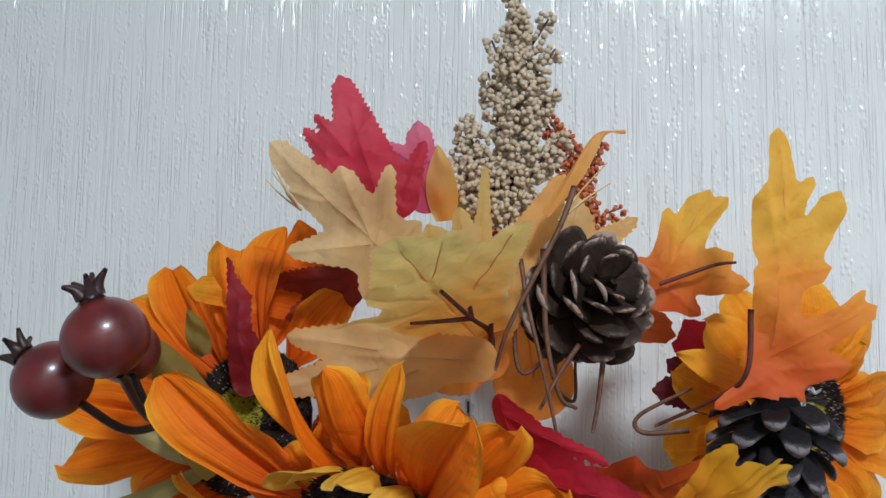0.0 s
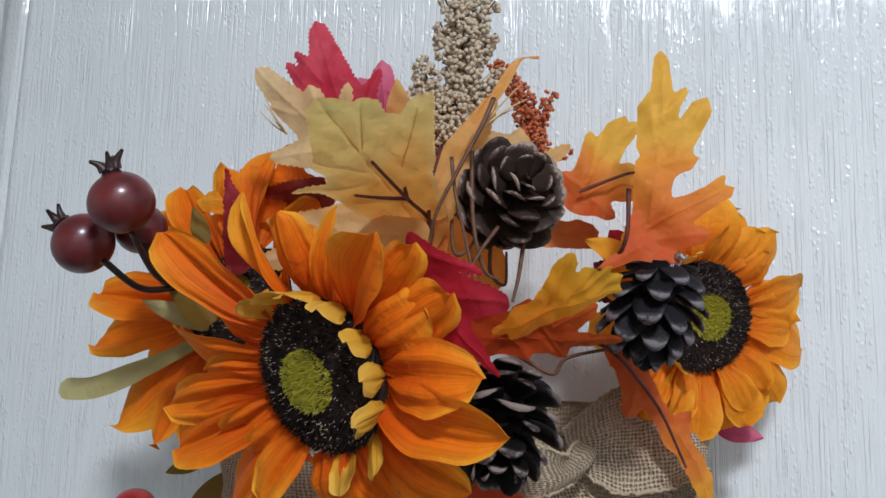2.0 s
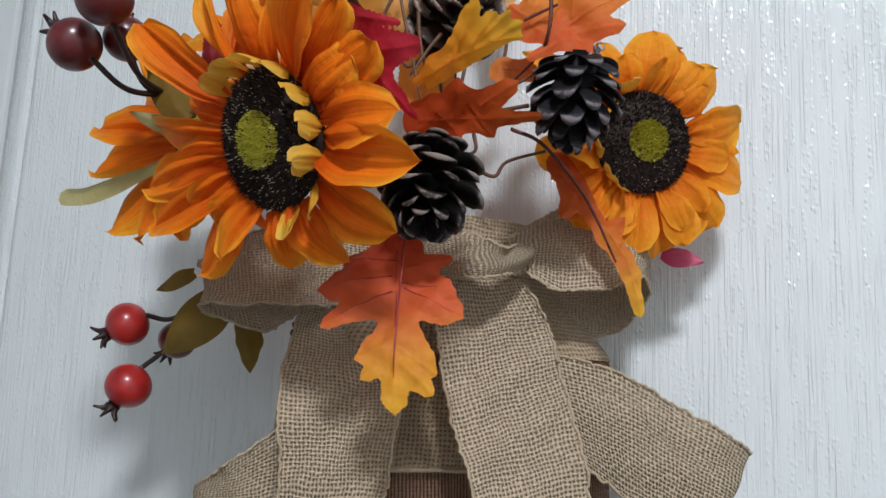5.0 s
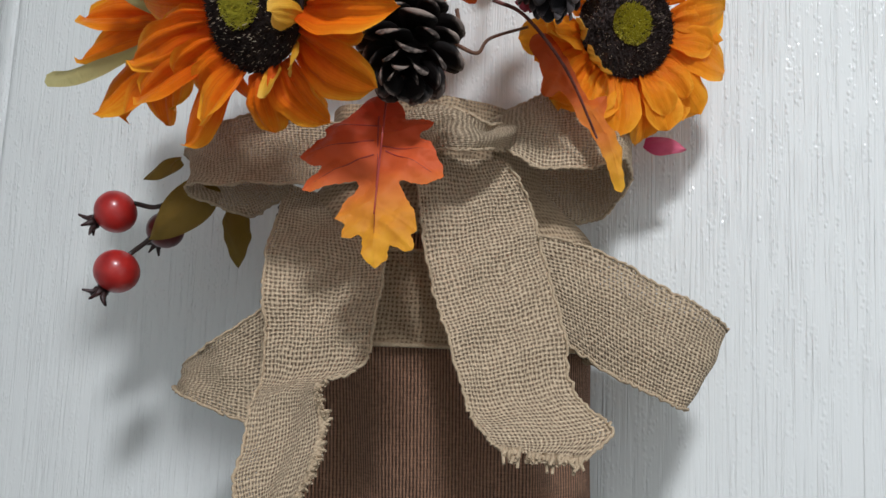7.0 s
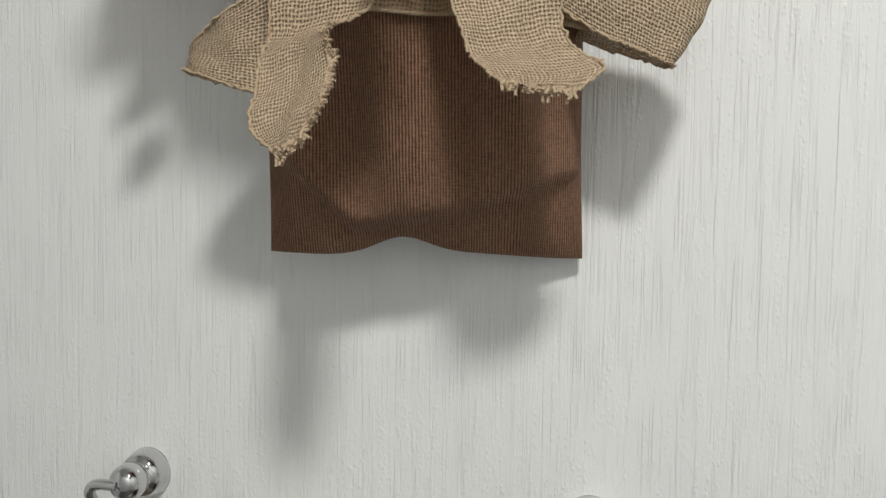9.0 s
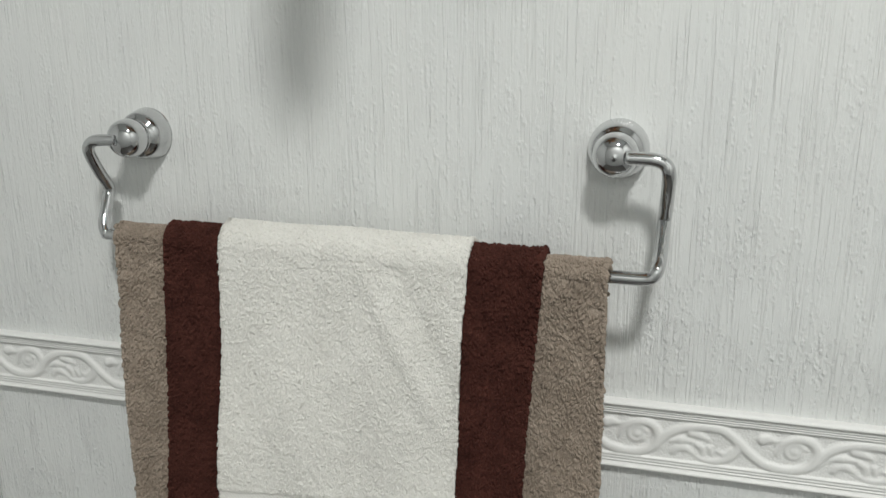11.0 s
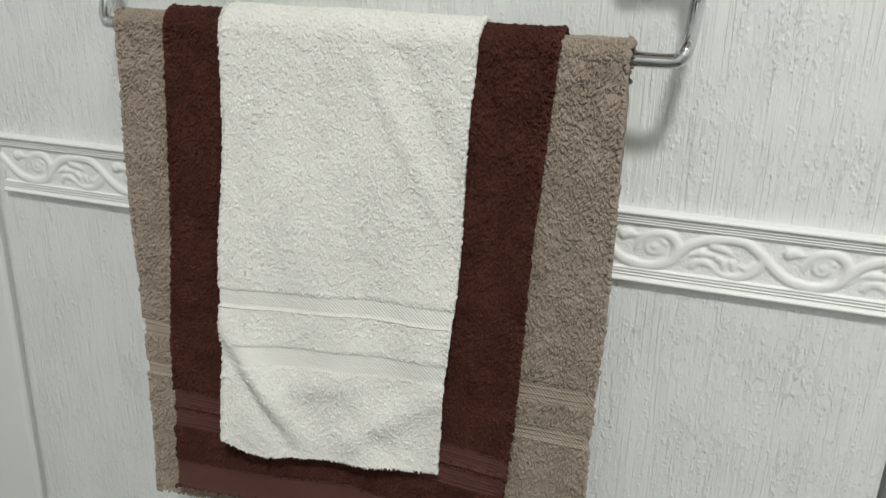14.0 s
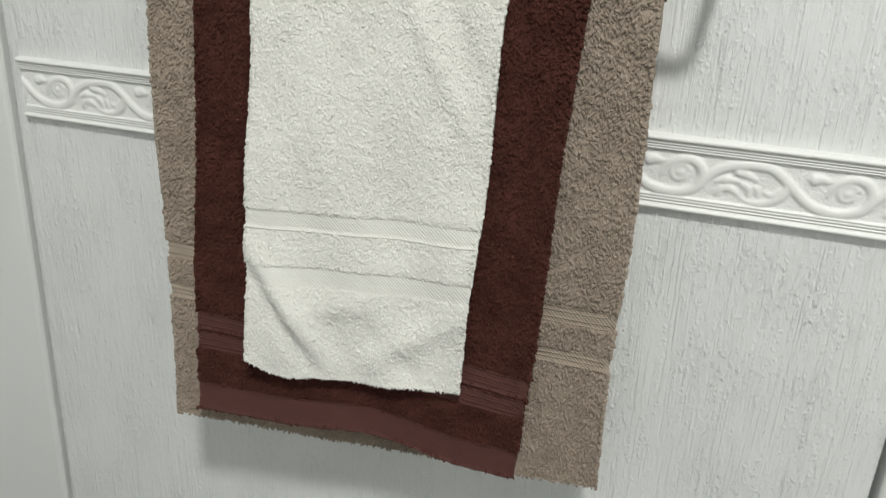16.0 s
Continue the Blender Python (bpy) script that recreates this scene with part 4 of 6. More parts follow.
lance_leaf("olive_leaf", "small olive-green leaf by the berry stem", (-0.0731, -0.1000, 1.5719), (-0.0950, -0.1000, 1.5621), 0.0097, "olive")
lance_leaf("olive_leaf", "small pale olive leaf among the petals", (-0.0493, -0.1500, 1.6289), (-0.0749, -0.1600, 1.6383), 0.0088, "olive_p")
lance_leaf("pink_leaf", "pink cloth leaf tip under the sunflower", (0.1575, -0.0400, 1.5893), (0.1782, -0.0420, 1.5846), 0.0106, "pink")
lance_leaf("folded_leaf", "curled tan leaf tip with a red point", (0.0600, -0.1560, 1.7080), (0.0766, -0.1500, 1.7340), 0.0052, "tan_f", fold=0.9, twist=1.0, hook=(0.0850, -0.1490, 1.7352))
lance_leaf("oak_leaf", "amber leaf lobe beside the blue-black pine cone", (0.1237, -0.1200, 1.6574), (0.1014, -0.1300, 1.6656), 0.0110, "petal_b")
strap_leaf("olive_leaf", "pale olive leaf with a blunt tip reaching out sideways", [(-0.0560, -0.1420, 1.6240), (-0.0800, -0.1450, 1.6120), (-0.1020, -0.1490, 1.6030), (-0.1180, -0.1500, 1.6020)], 0.0098, "olive_p")

# ---- sunflowers ----


def petal_mesh(name, ln, w, curl, cup, groove, material, seed, sharp=0.3):
    nu, nv = 17, 21
    rng = np.random.default_rng(seed)
    ph = rng.random(4) * 6.28
    verts, uvs = [], []
    for i in range(nu):
        s = i / (nu - 1)
        half = 0.5 * w * (0.42 + 0.58 * math.sin(math.pi * min(0.5, 0.95 * s))) * max(0.0, 1 - max(0.0, (s - 0.42) / 0.58) ** (3.5 - sharp)) ** 0.52
        for j in range(nv):
            x = 2 * j / (nv - 1) - 1
            body = math.sin(math.pi * min(1.0, 0.12 + 0.86 * s)) ** 0.6
            z = curl * ln * s * s + cup * half * x * x + 0.10 * ln * math.sin(math.pi * s) * (1 - 0.6 * x * x) + 0.06 * ln * math.sin(2.6 * s + ph[1]) * x
            z += groove * body * (math.cos(7.0 * x + ph[0]) + 0.55 * math.cos(13.0 * x + ph[3] + 1.2 * s)) - 1.4 * groove * body * math.exp(-(x / 0.10) ** 2)
            z += 0.035 * ln * s * x * x * math.sin(9 * s + ph[3] + 2 * x)
            verts.append((x * half * (1 + 0.04 * math.sin(17 * s + ph[0])) + 0.05 * ln * s * s * math.sin(ph[2]), ln * s, z))
            # v also grows to the sides: yellow rims, satin highlight put into the colour
            uvs.append((0.5 + 0.5 * x, 0.05 + 0.58 * s + 0.50 * abs(x) ** 3 * s))
    return mesh(name, verts, grid_faces(nu, nv), material, uvs)


PETAL_LONG, PETAL_WIDE = 0.045, 0.018
BENDS = ((0.10, 0.35), (-0.16, 0.45), (0.20, -0.35), (-0.10, 0.7), (0.08, -0.5), (-0.22, -0.3), (0.16, 0.8))
PETALS = [petal_mesh("petal", PETAL_LONG, PETAL_WIDE, c, k, 0.0011, "petal", i) for i, (c, k) in enumerate(BENDS)]
PETALS_B = [petal_mesh("petal", PETAL_LONG, PETAL_WIDE, c * 0.7, k * 0.7, 0.0006, "petal_b", i) for i, (c, k) in enumerate(BENDS)]
SMALL = [petal_mesh("petal", 0.0118, 0.0098, c, k, 0.0004, "petal_in", 9 + i) for i, (c, k) in enumerate(((0.5, 0.3), (0.75, 0.5), (0.35, -0.2)))]


def spikes(rng, count, inner, outer, dome, ln, wid):
    """Short upright hairs on a domed disc."""
    pieces_v, pieces_f = [], []
    for _ in range(count):
        r = math.sqrt(rng.uniform(inner ** 2, outer ** 2))
        a = rng.uniform(0, 6.2832)
        c = np.array((r * math.cos(a), r * math.sin(a), dome * (1 - (r / 0.0235) ** 2)))
        d = unit((math.cos(a) * r * 25 + rng.normal(0, 0.3), math.sin(a) * r * 25 + rng.normal(0, 0.3), 1.0))
        side = unit(np.cross(d, (0.3, 0.9, 0.1)))
        up = np.cross(d, side)
        k = len(pieces_v)
        h = ln * rng.uniform(0.6, 1.25)
        pieces_v += [c + side * wid, c - side * wid * 0.5 + up * wid * 0.87, c - side * wid * 0.5 - up * wid * 0.87, c + d * h]
        pieces_f += [(k, k + 1, k + 3), (k + 1, k + 2, k + 3), (k + 2, k, k + 3)]
    return pieces_v, pieces_f


def sunflower(at, normal, label, seed, outer, kinds, inner=(), size=1.16):
    """outer: petals as (degrees round the disc, millimetres from its middle to the tip, width in millimetres, tilt)."""
    rng = np.random.default_rng(seed)
    m0 = frame_of(at, normal)
    m = m0 @ Matrix.Scale(size, 4)
    f = thing("sunflower", at, label, "artificial sunflower", "sunflowers")
    dome, rad = 0.0060, 0.0235
    prof = [(-0.004, rad * 0.6), (-0.002, rad * 0.95)] + [(dome * (1 - k * k), rad * k) for k in (1.0, 0.9, 0.75, 0.6, 0.45, 0.3, 0.15, 0.02)]
    disc = part("disc", *lathe(prof, 36, Matrix()), "disc", f, "dark brown velvety disc", m=m)
    tagged(part("pile", *spikes(rng, 2600, 0.006, rad, dome, 0.0019, 0.00036), "hair", disc, "dark bristly pile", smooth=False, m=m), kind="stuff")
    tagged(part("speckles", *spikes(rng, 320, 0.008, rad * 1.0, dome + 0.0019, 0.0011, 0.00017), "speck", disc, "pale loose fibres", smooth=False, m=m), kind="stuff")
    tagged(part("centre_pile", *spikes(rng, 1500, 0.0, 0.0092, dome, 0.0020, 0.0005), "lime", disc, "lime green pile in the middle", smooth=False, m=m), kind="stuff")
    part("calyx", *lathe([(-0.014, 0.004), (-0.011, 0.010), (-0.005, 0.021), (-0.0045, 0.020)], 24, Matrix()), "olive", f, "green calyx behind the petals", m=m)
    root = 0.0225 * size
    for k, (phi, reach, width, tilt) in enumerate(outer):
        ln = (0.001 * reach - root) / math.cos(math.radians(tilt)) * 0.97
        ob = new("petal", kinds[int(rng.integers(len(kinds)))])
        grow = Matrix.Diagonal((0.00130 * width / PETAL_WIDE, ln / PETAL_LONG, 0.5 * ln / PETAL_LONG + 0.5, 1))
        hang(ob, f, m0 @ pose(0, 0, 0, 0, 0, phi) @ pose(0, root, -0.0035 + 0.0004 * (k % 7), tilt + rng.uniform(-5, 5), rng.uniform(-19, 19), 0) @ grow)
    for phi, tilt in inner:
        ob = new("petal", SMALL[int(rng.integers(3))])
        ob["label"] = "small bright yellow inner petal"
        hang(ob, f, m @ pose(0, 0, 0, 0, 0, phi) @ pose(0, 0.0232, -0.001, tilt, rng.uniform(-12, 12), rng.uniform(-15, 15)) @ Matrix.Scale(rng.uniform(0.95, 1.12), 4))
    return f


def back_ring(seed, count, reach, width, tilt=-12):
    """An even ring of hidden petals that fills the gaps between the front ones."""
    rng = np.random.default_rng(seed)
    return [(360 * (k + rng.uniform(-0.25, 0.25)) / count, reach * rng.uniform(0.9, 1.05), width * rng.uniform(0.85, 1.1), tilt + rng.uniform(-8, 8)) for k in range(count)]


sunflower((0.0179, -0.1960, 1.6104), (-0.36, -0.88, -0.30), "large orange cloth sunflower with a dark disc and lime middle", 21, back_ring(1, 13, 48, 12, -24) + [
    (47, 78, 14, 4), (15, 68, 8, 10), (0, 58, 11, 14), (-17, 58, 9, 12), (-41, 66, 17, 6), (-49, 65, 12, -4), (-66, 62, 16, -6), (-65, 52, 16, 14), (-88, 64, 18, 10), (-106, 73, 17, 8), (-131, 63, 16, -4),
    (-160, 56, 16, -8), (133, 73, 18, 6), (114, 75, 17, 10), (99, 73, 15, 12), (79, 76, 16, 10), (60, 62, 14, 4), (90, 52, 11, 30), (112, 50, 11, 30), (130, 46, 11, 26), (150, 55, 14, 14), (175, 50, 13, 10)], PETALS,
    ((40, 28), (14, 34), (-10, 38), (-34, 38), (-64, 50), (-90, 52), (-114, 46), (-140, 22), (-168, 14)))
sunflower((0.1500, -0.0720, 1.6390), (0.50, -0.85, -0.12), "amber cloth sunflower turned away against the door", 22, back_ring(2, 15, 54, 16, -6) + back_ring(3, 14, 46, 13, 14) + [
    (-1, 57, 19, 4), (-17, 52, 16, 6), (-37, 50, 18, 6), (-77, 57, 20, 0), (-100, 60, 21, 2), (-132, 58, 19, 0), (-152, 55, 15, 8), (-166, 58, 15, 6), (180, 56, 15, 10), (164, 50, 13, 12), (137, 57, 15, 8), (110, 48, 14, 20)], PETALS_B,
    ((100, 60), (130, 50), (150, 46), (60, 60), (20, 50)), 1.06)
sunflower((-0.0450, -0.1330, 1.6400), (-0.22, -0.92, 0.25), "orange cloth sunflower half hidden behind the large one", 23, back_ring(4, 12, 60, 17) + [
    (41, 74, 15, 2), (54, 78, 15, 4), (75, 82, 18, 0), (89, 82, 18, 4), (106, 82, 17, 4), (136, 76, 23, 0), (163, 70, 16, 2), (16, 68, 17, 4), (-3, 74, 15, 4)], PETALS, (), 1.1)

# ---- pine cones ----


def scale_mesh(name, ln, w, thick, material):
    """One cone scale: a thick spoon, blunt at its tip. y runs outwards."""
    nu, nv = 6, 5
    top, low, uv = [], [], []
    for i in range(nu):
        s = i / (nu - 1)
        half = 0.5 * w * (0.40 + 0.60 * math.sin(math.pi * min(0.62, 0.15 + 0.55 * s)) ** 1.2) * (1 - 0.30 * s ** 6)
        for j in range(nv):
            x = 2 * j / (nv - 1) - 1
            z = 0.18 * ln * s * s - 0.22 * half * x * x
            t = thick * (0.35 + 0.65 * s ** 2) * (1 - 0.55 * x * x)
            y = ln * s * (1 - 0.10 * x * x * s)
            top.append((x * half, y, z + t * 0.6))
            low.append((x * half, y * 0.97, z - t * 0.6))
            uv.append((0.5 + 0.5 * x, s))
    n = nu * nv
    faces = grid_faces(nu, nv)
    out = [f[::-1] for f in faces] + [tuple(i + n for i in f) for f in faces]
    rim = [i * nv for i in range(nu)] + [(nu - 1) * nv + j for j in range(1, nv)] + [i * nv + nv - 1 for i in range(nu - 2, -1, -1)]
    out += [(a, b, b + n, a + n) for a, b in zip(rim, rim[1:])]
    return mesh(name, top + low, out, material, uv + uv)


def pine_cone(at, axis, rad, ln, material, label, seed, count=62, open_angle=(4, 66), glue=False, slim=1.0):
    """A cone whose tip points along axis; at is its middle."""
    rng = np.random.default_rng(seed)
    m = frame_of(at, axis, (0.13, 0.2, 1)) @ pose(0, 0, -ln / 2)
    cone = thing("pine_cone", at, label, "pine cone", "pine cones")
    core = [(0.0, rad * 0.25), (ln * 0.15, rad * 0.42), (ln * 0.45, rad * 0.42), (ln * 0.8, rad * 0.25), (ln * 0.97, rad * 0.06)]
    part("core", *lathe(core, 14, Matrix()), material, cone, m=m)
    kinds = [scale_mesh("scale", rad * 0.78, rad * k * slim, rad * 0.105, material) for k in (0.60, 0.68, 0.52)]
    for i in range(count):
        t = (i + 0.5) / count
        z = ln * (0.04 + 0.88 * t ** 1.05)
        body = math.sin(math.pi * (0.20 + 0.74 * t)) ** 0.8
        lift = open_angle[0] + (open_angle[1] - open_angle[0]) * t ** 1.3 + rng.uniform(-7, 7)
        ob = new("scale", kinds[int(rng.integers(3))])
        hang(ob, cone, m @ pose(0, 0, z, 0, 0, 137.5 * i + rng.uniform(-9, 9)) @ pose(0, rad * 0.33 * body, 0, lift, rng.uniform(-14, 14), rng.uniform(-7, 7)) @ Matrix.Scale((0.34 + 0.74 * body) * rng.uniform(0.9, 1.08), 4))
    if glue:
        for k in range(7):
            g = m @ Vector((rng.uniform(-0.5, 0.5) * rad, rng.uniform(-0.2, 0.6) * rad, rng.uniform(-0.1, 0.1) * ln))
            part("glue_drop", *tube([g, g + Vector((0.0016, 0.001, -0.0014)), g + Vector((0.003, 0.0, rng.uniform(-0.002, 0.002)))], (0.0009, 0.0003), 6), "glue", cone, "hardened drop of pale glue")
    return cone


pine_cone((0.0732, -0.1350, 1.6837), (0.54, -0.78, 0.31), 0.0200, 0.030, "cone_a", "open grey-brown pine cone on a wire stem", 31, 52, (-24, 44), False, 1.15)
pine_cone((0.1267, -0.1480, 1.6374), (-0.10, 0.25, -0.95), 0.0190, 0.036, "cone_b", "blue-black pine cone with glue on its base", 32, 52, (0, 70), True, 0.82)
pine_cone((0.0754, -0.1750, 1.5946), (0.06, -0.55, -0.83), 0.0190, 0.036, "cone_c", "dark pine cone with pale-tipped scales above the bow", 33, 46, (-10, 58), False, 1.04)
pine_cone((-0.0080, -0.0980, 1.5440), (-0.3, -0.8, -0.4), 0.0085, 0.014, "cone_c", "small dark cone tip peeping out behind the bow", 34, 26, (0, 60))

# ---- berries ----


def berry_spray(name, label, at, berries, join, material, shaded=""):
    spray = thing(name, at, label, "berry spray", "berry sprays")
    rng = np.random.default_rng(int(1e4 * abs(at[0])))
    for k, (c, r, d) in enumerate(berries):
        m = frame_of(c, d, (0.3, 0.2, 1))
        prof = [(r * math.sin(a) * (0.96 if a > 0 else 0.93), r * math.cos(a)) for a in np.linspace(-1.52, 1.50, 22)]
        # shaded: darker skin for the third berry, its shade put into the colour
        b = part("berry", *lathe(prof, 36, Matrix()), shaded if shaded and k == 2 else material, spray, m=m)
        bits = [lathe([(r * 0.90, r * 0.34), (r * 1.04, r * 0.25), (r * 1.16, r * 0.24), (r * 1.10, r * 0.12)], 12, Matrix())]
        for q in range(5):
            a = 2 * math.pi * (q + rng.uniform(-0.2, 0.2)) / 5
            o = Vector((math.cos(a), math.sin(a), 0))
            z = Vector((0, 0, 1))
            bits.append(tube([o * r * 0.18 + z * r * 1.06, o * r * 0.30 + z * r * 1.28, o * r * rng.uniform(0.45, 0.72) + z * r * rng.uniform(1.42, 1.60)], (r * 0.19, r * 0.05), 6, 7))
        part("crown", *joined(bits), "calyx", b, "dark dried crown", m=m)
        start = np.asarray(c) - unit(d) * r * 0.9
        mid = (start + np.asarray(join)) / 2 + np.array((0.0, -0.002, -0.006))
        part("stem", *tube([start, mid, join], 0.0013, 8, 14), "wire", spray, "dark glossy wire stem")
    return spray


berry_spray("berry_spray", "three glossy dark maroon berries with dark crowns", (-0.0577, -0.1600, 1.6498), [((-0.0541, -0.2080, 1.6686), 0.0115, (-0.30, -0.22, 0.93)), ((-0.0778, -0.1950, 1.6564), 0.0114, (-0.80, -0.05, 0.60)), ((-0.0650, -0.1790, 1.6645), 0.0100, (-0.5, 0.5, 0.7))], (-0.0540, -0.1620, 1.6440), "berry_d")
berry_spray("berry_spray", "two glossy red berries and one behind in a shaded maroon tone, on dark stems", (-0.0787, -0.1000, 1.5538), [((-0.1066, -0.1050, 1.5442), 0.0112, (-0.75, -0.30, -0.45)), ((-0.1013, -0.1070, 1.5131), 0.0116, (-0.45, -0.25, -0.85)), ((-0.0900, -0.0850, 1.5375), 0.0100, (-0.6, 0.3, -0.5))], (-0.0700, -0.0950, 1.5580), "berry_r", "berry_d")

# ---- seed sprays ----


def ball(r):
    bm = bmesh.new()
    bmesh.ops.create_icosphere(bm, subdivisions=1, radius=r)
    bm.verts.index_update()
    out = np.array([v.co[:] for v in bm.verts]), [[v.index for v in f.verts] for f in bm.faces]
    bm.free()
    return out


def seed_spray(name, label, axis, branches, r, material, stem, seed, per=34):
    """Beads in clumps along branches: (base, tip, clump radius at base, at tip, clumps)."""
    rng = np.random.default_rng(seed)
    spray = thing(name, axis[0], label, "seed spray", "seed sprays")
    part("stem", *tube(axis, (0.0011, 0.0005), 6), stem, spray)
    bv, bf = ball(r)
    verts, faces, k = [], [], 0
    for a, b, r0, r1, n in branches:
        a, b = np.asarray(a), np.asarray(b)
        b = a + (b - a) * np.array((1.18, 1.0, 1.0))
        part("twig", *tube([a, (a + b) / 2 + rng.normal(0, 0.0006, 3), b], (0.0007, 0.0004), 5), stem, spray)
        for i in range(n):
            t = (i + 0.5) / n
            c = a + (b - a) * t + rng.normal(0, 0.0008, 3)
            rad = 1.32 * (r0 + (r1 - r0) * t)
            for _ in range(max(7, int(1.35 * per * (rad / 0.006) ** 2))):
                d = unit(rng.normal(0, 1, 3)) * rad * rng.uniform(0.72, 1.05)
                verts.append(bv * rng.uniform(0.85, 1.12) + c + d)
                faces += [tuple(q + k for q in f) for f in bf]
                k += len(bv)
    tagged(part("seeds", np.concatenate(verts), faces, material, spray, "clusters of round beads"), kind="stuff")
    return spray


B0, B1 = np.array((0.0458, -0.1200, 1.7081)), np.array((0.0490, -0.1185, 1.7960))
up = lambda t, dx=0.0, dy=0.0, dz=0.0: B0 + (B1 - B0) * t + np.array((dx, dy, dz))
seed_spray("seed_spray", "tall cream beaded seed spray", [B0 - np.array((0, 0, 0.03)), B0, up(0.5), B1], [
    (up(0.0), up(0.22), 0.0055, 0.0060, 4), (up(0.22), up(0.60), 0.0060, 0.0056, 7), (up(0.60), up(0.85), 0.0055, 0.0044, 5), (up(0.85, 0.001), up(1.02, -0.004), 0.0036, 0.0012, 5),
    (up(0.08, -0.004), up(0.46, -0.0165), 0.0056, 0.0034, 6), (up(0.05, -0.008), up(0.24, -0.021), 0.0052, 0.0040, 4), (up(0.16, -0.006), up(0.36, -0.0185), 0.0048, 0.0036, 4), (up(0.38, -0.004), up(0.66, -0.0095), 0.0042, 0.0034, 4),
    (up(0.40, 0.004), up(0.58, 0.013), 0.0042, 0.0030, 4), (up(0.18, 0.004), up(0.38, 0.015), 0.0046, 0.0034, 4), (up(0.58, 0.003), up(0.75, 0.012), 0.0038, 0.0026, 4),
    (up(0.72, 0.002), up(0.88, 0.0095), 0.0034, 0.0026, 3), (up(0.66, -0.002), up(0.80, -0.0085), 0.0032, 0.0024, 3)], 0.00125, "seed", "twig", 41)
R0, R1, R2 = np.array((0.0743, -0.0400, 1.7180)), np.array((0.0665, -0.0440, 1.7510)), np.array((0.0525, -0.0500, 1.7720))
seed_spray("seed_spray", "small rust-brown beaded seed spray", [R0 - np.array((0, 0.01, 0.03)), R0, R1, R2], [
    (R0, R1, 0.0056, 0.0052, 8), (R1, R2, 0.0048, 0.0034, 6), (R0 + (R1 - R0) * 0.5, R1 + np.array((0.012, 0, 0.006)), 0.0036, 0.0026, 5), (R0, R0 + np.array((0.012, 0.0, 0.010)), 0.0034, 0.0024, 3)], 0.00115, "rust_seed", "twig", 42, 30)


def straw(name, label, base, tips, seed):
    s = thing(name, base, label, "dried grass")
    rng = np.random.default_rng(seed)
    for tip in tips:
        mid = (np.asarray(base) + np.asarray(tip)) / 2 + rng.normal(0, 0.0012, 3)
        part("blade", *tube([base, mid, tip], (0.0005, 0.0002), 5, 10), "straw", s)
    return s


straw("dried_grass", "wisp of pale dried grass behind the beige leaf", (-0.0290, -0.1290, 1.7150), [(-0.0420, -0.127, 1.7340), (-0.0405, -0.129, 1.7290), (-0.0440, -0.126, 1.7270), (-0.0380, -0.125, 1.7260)], 51)
straw("dried_grass", "orange dried wisps beside the folded leaf", (0.0640, -0.1550, 1.7060), [(0.0790, -0.150, 1.7250), (0.0760, -0.149, 1.7150), (0.0700, -0.151, 1.7230), (0.0800, -0.147, 1.7190)], 52)

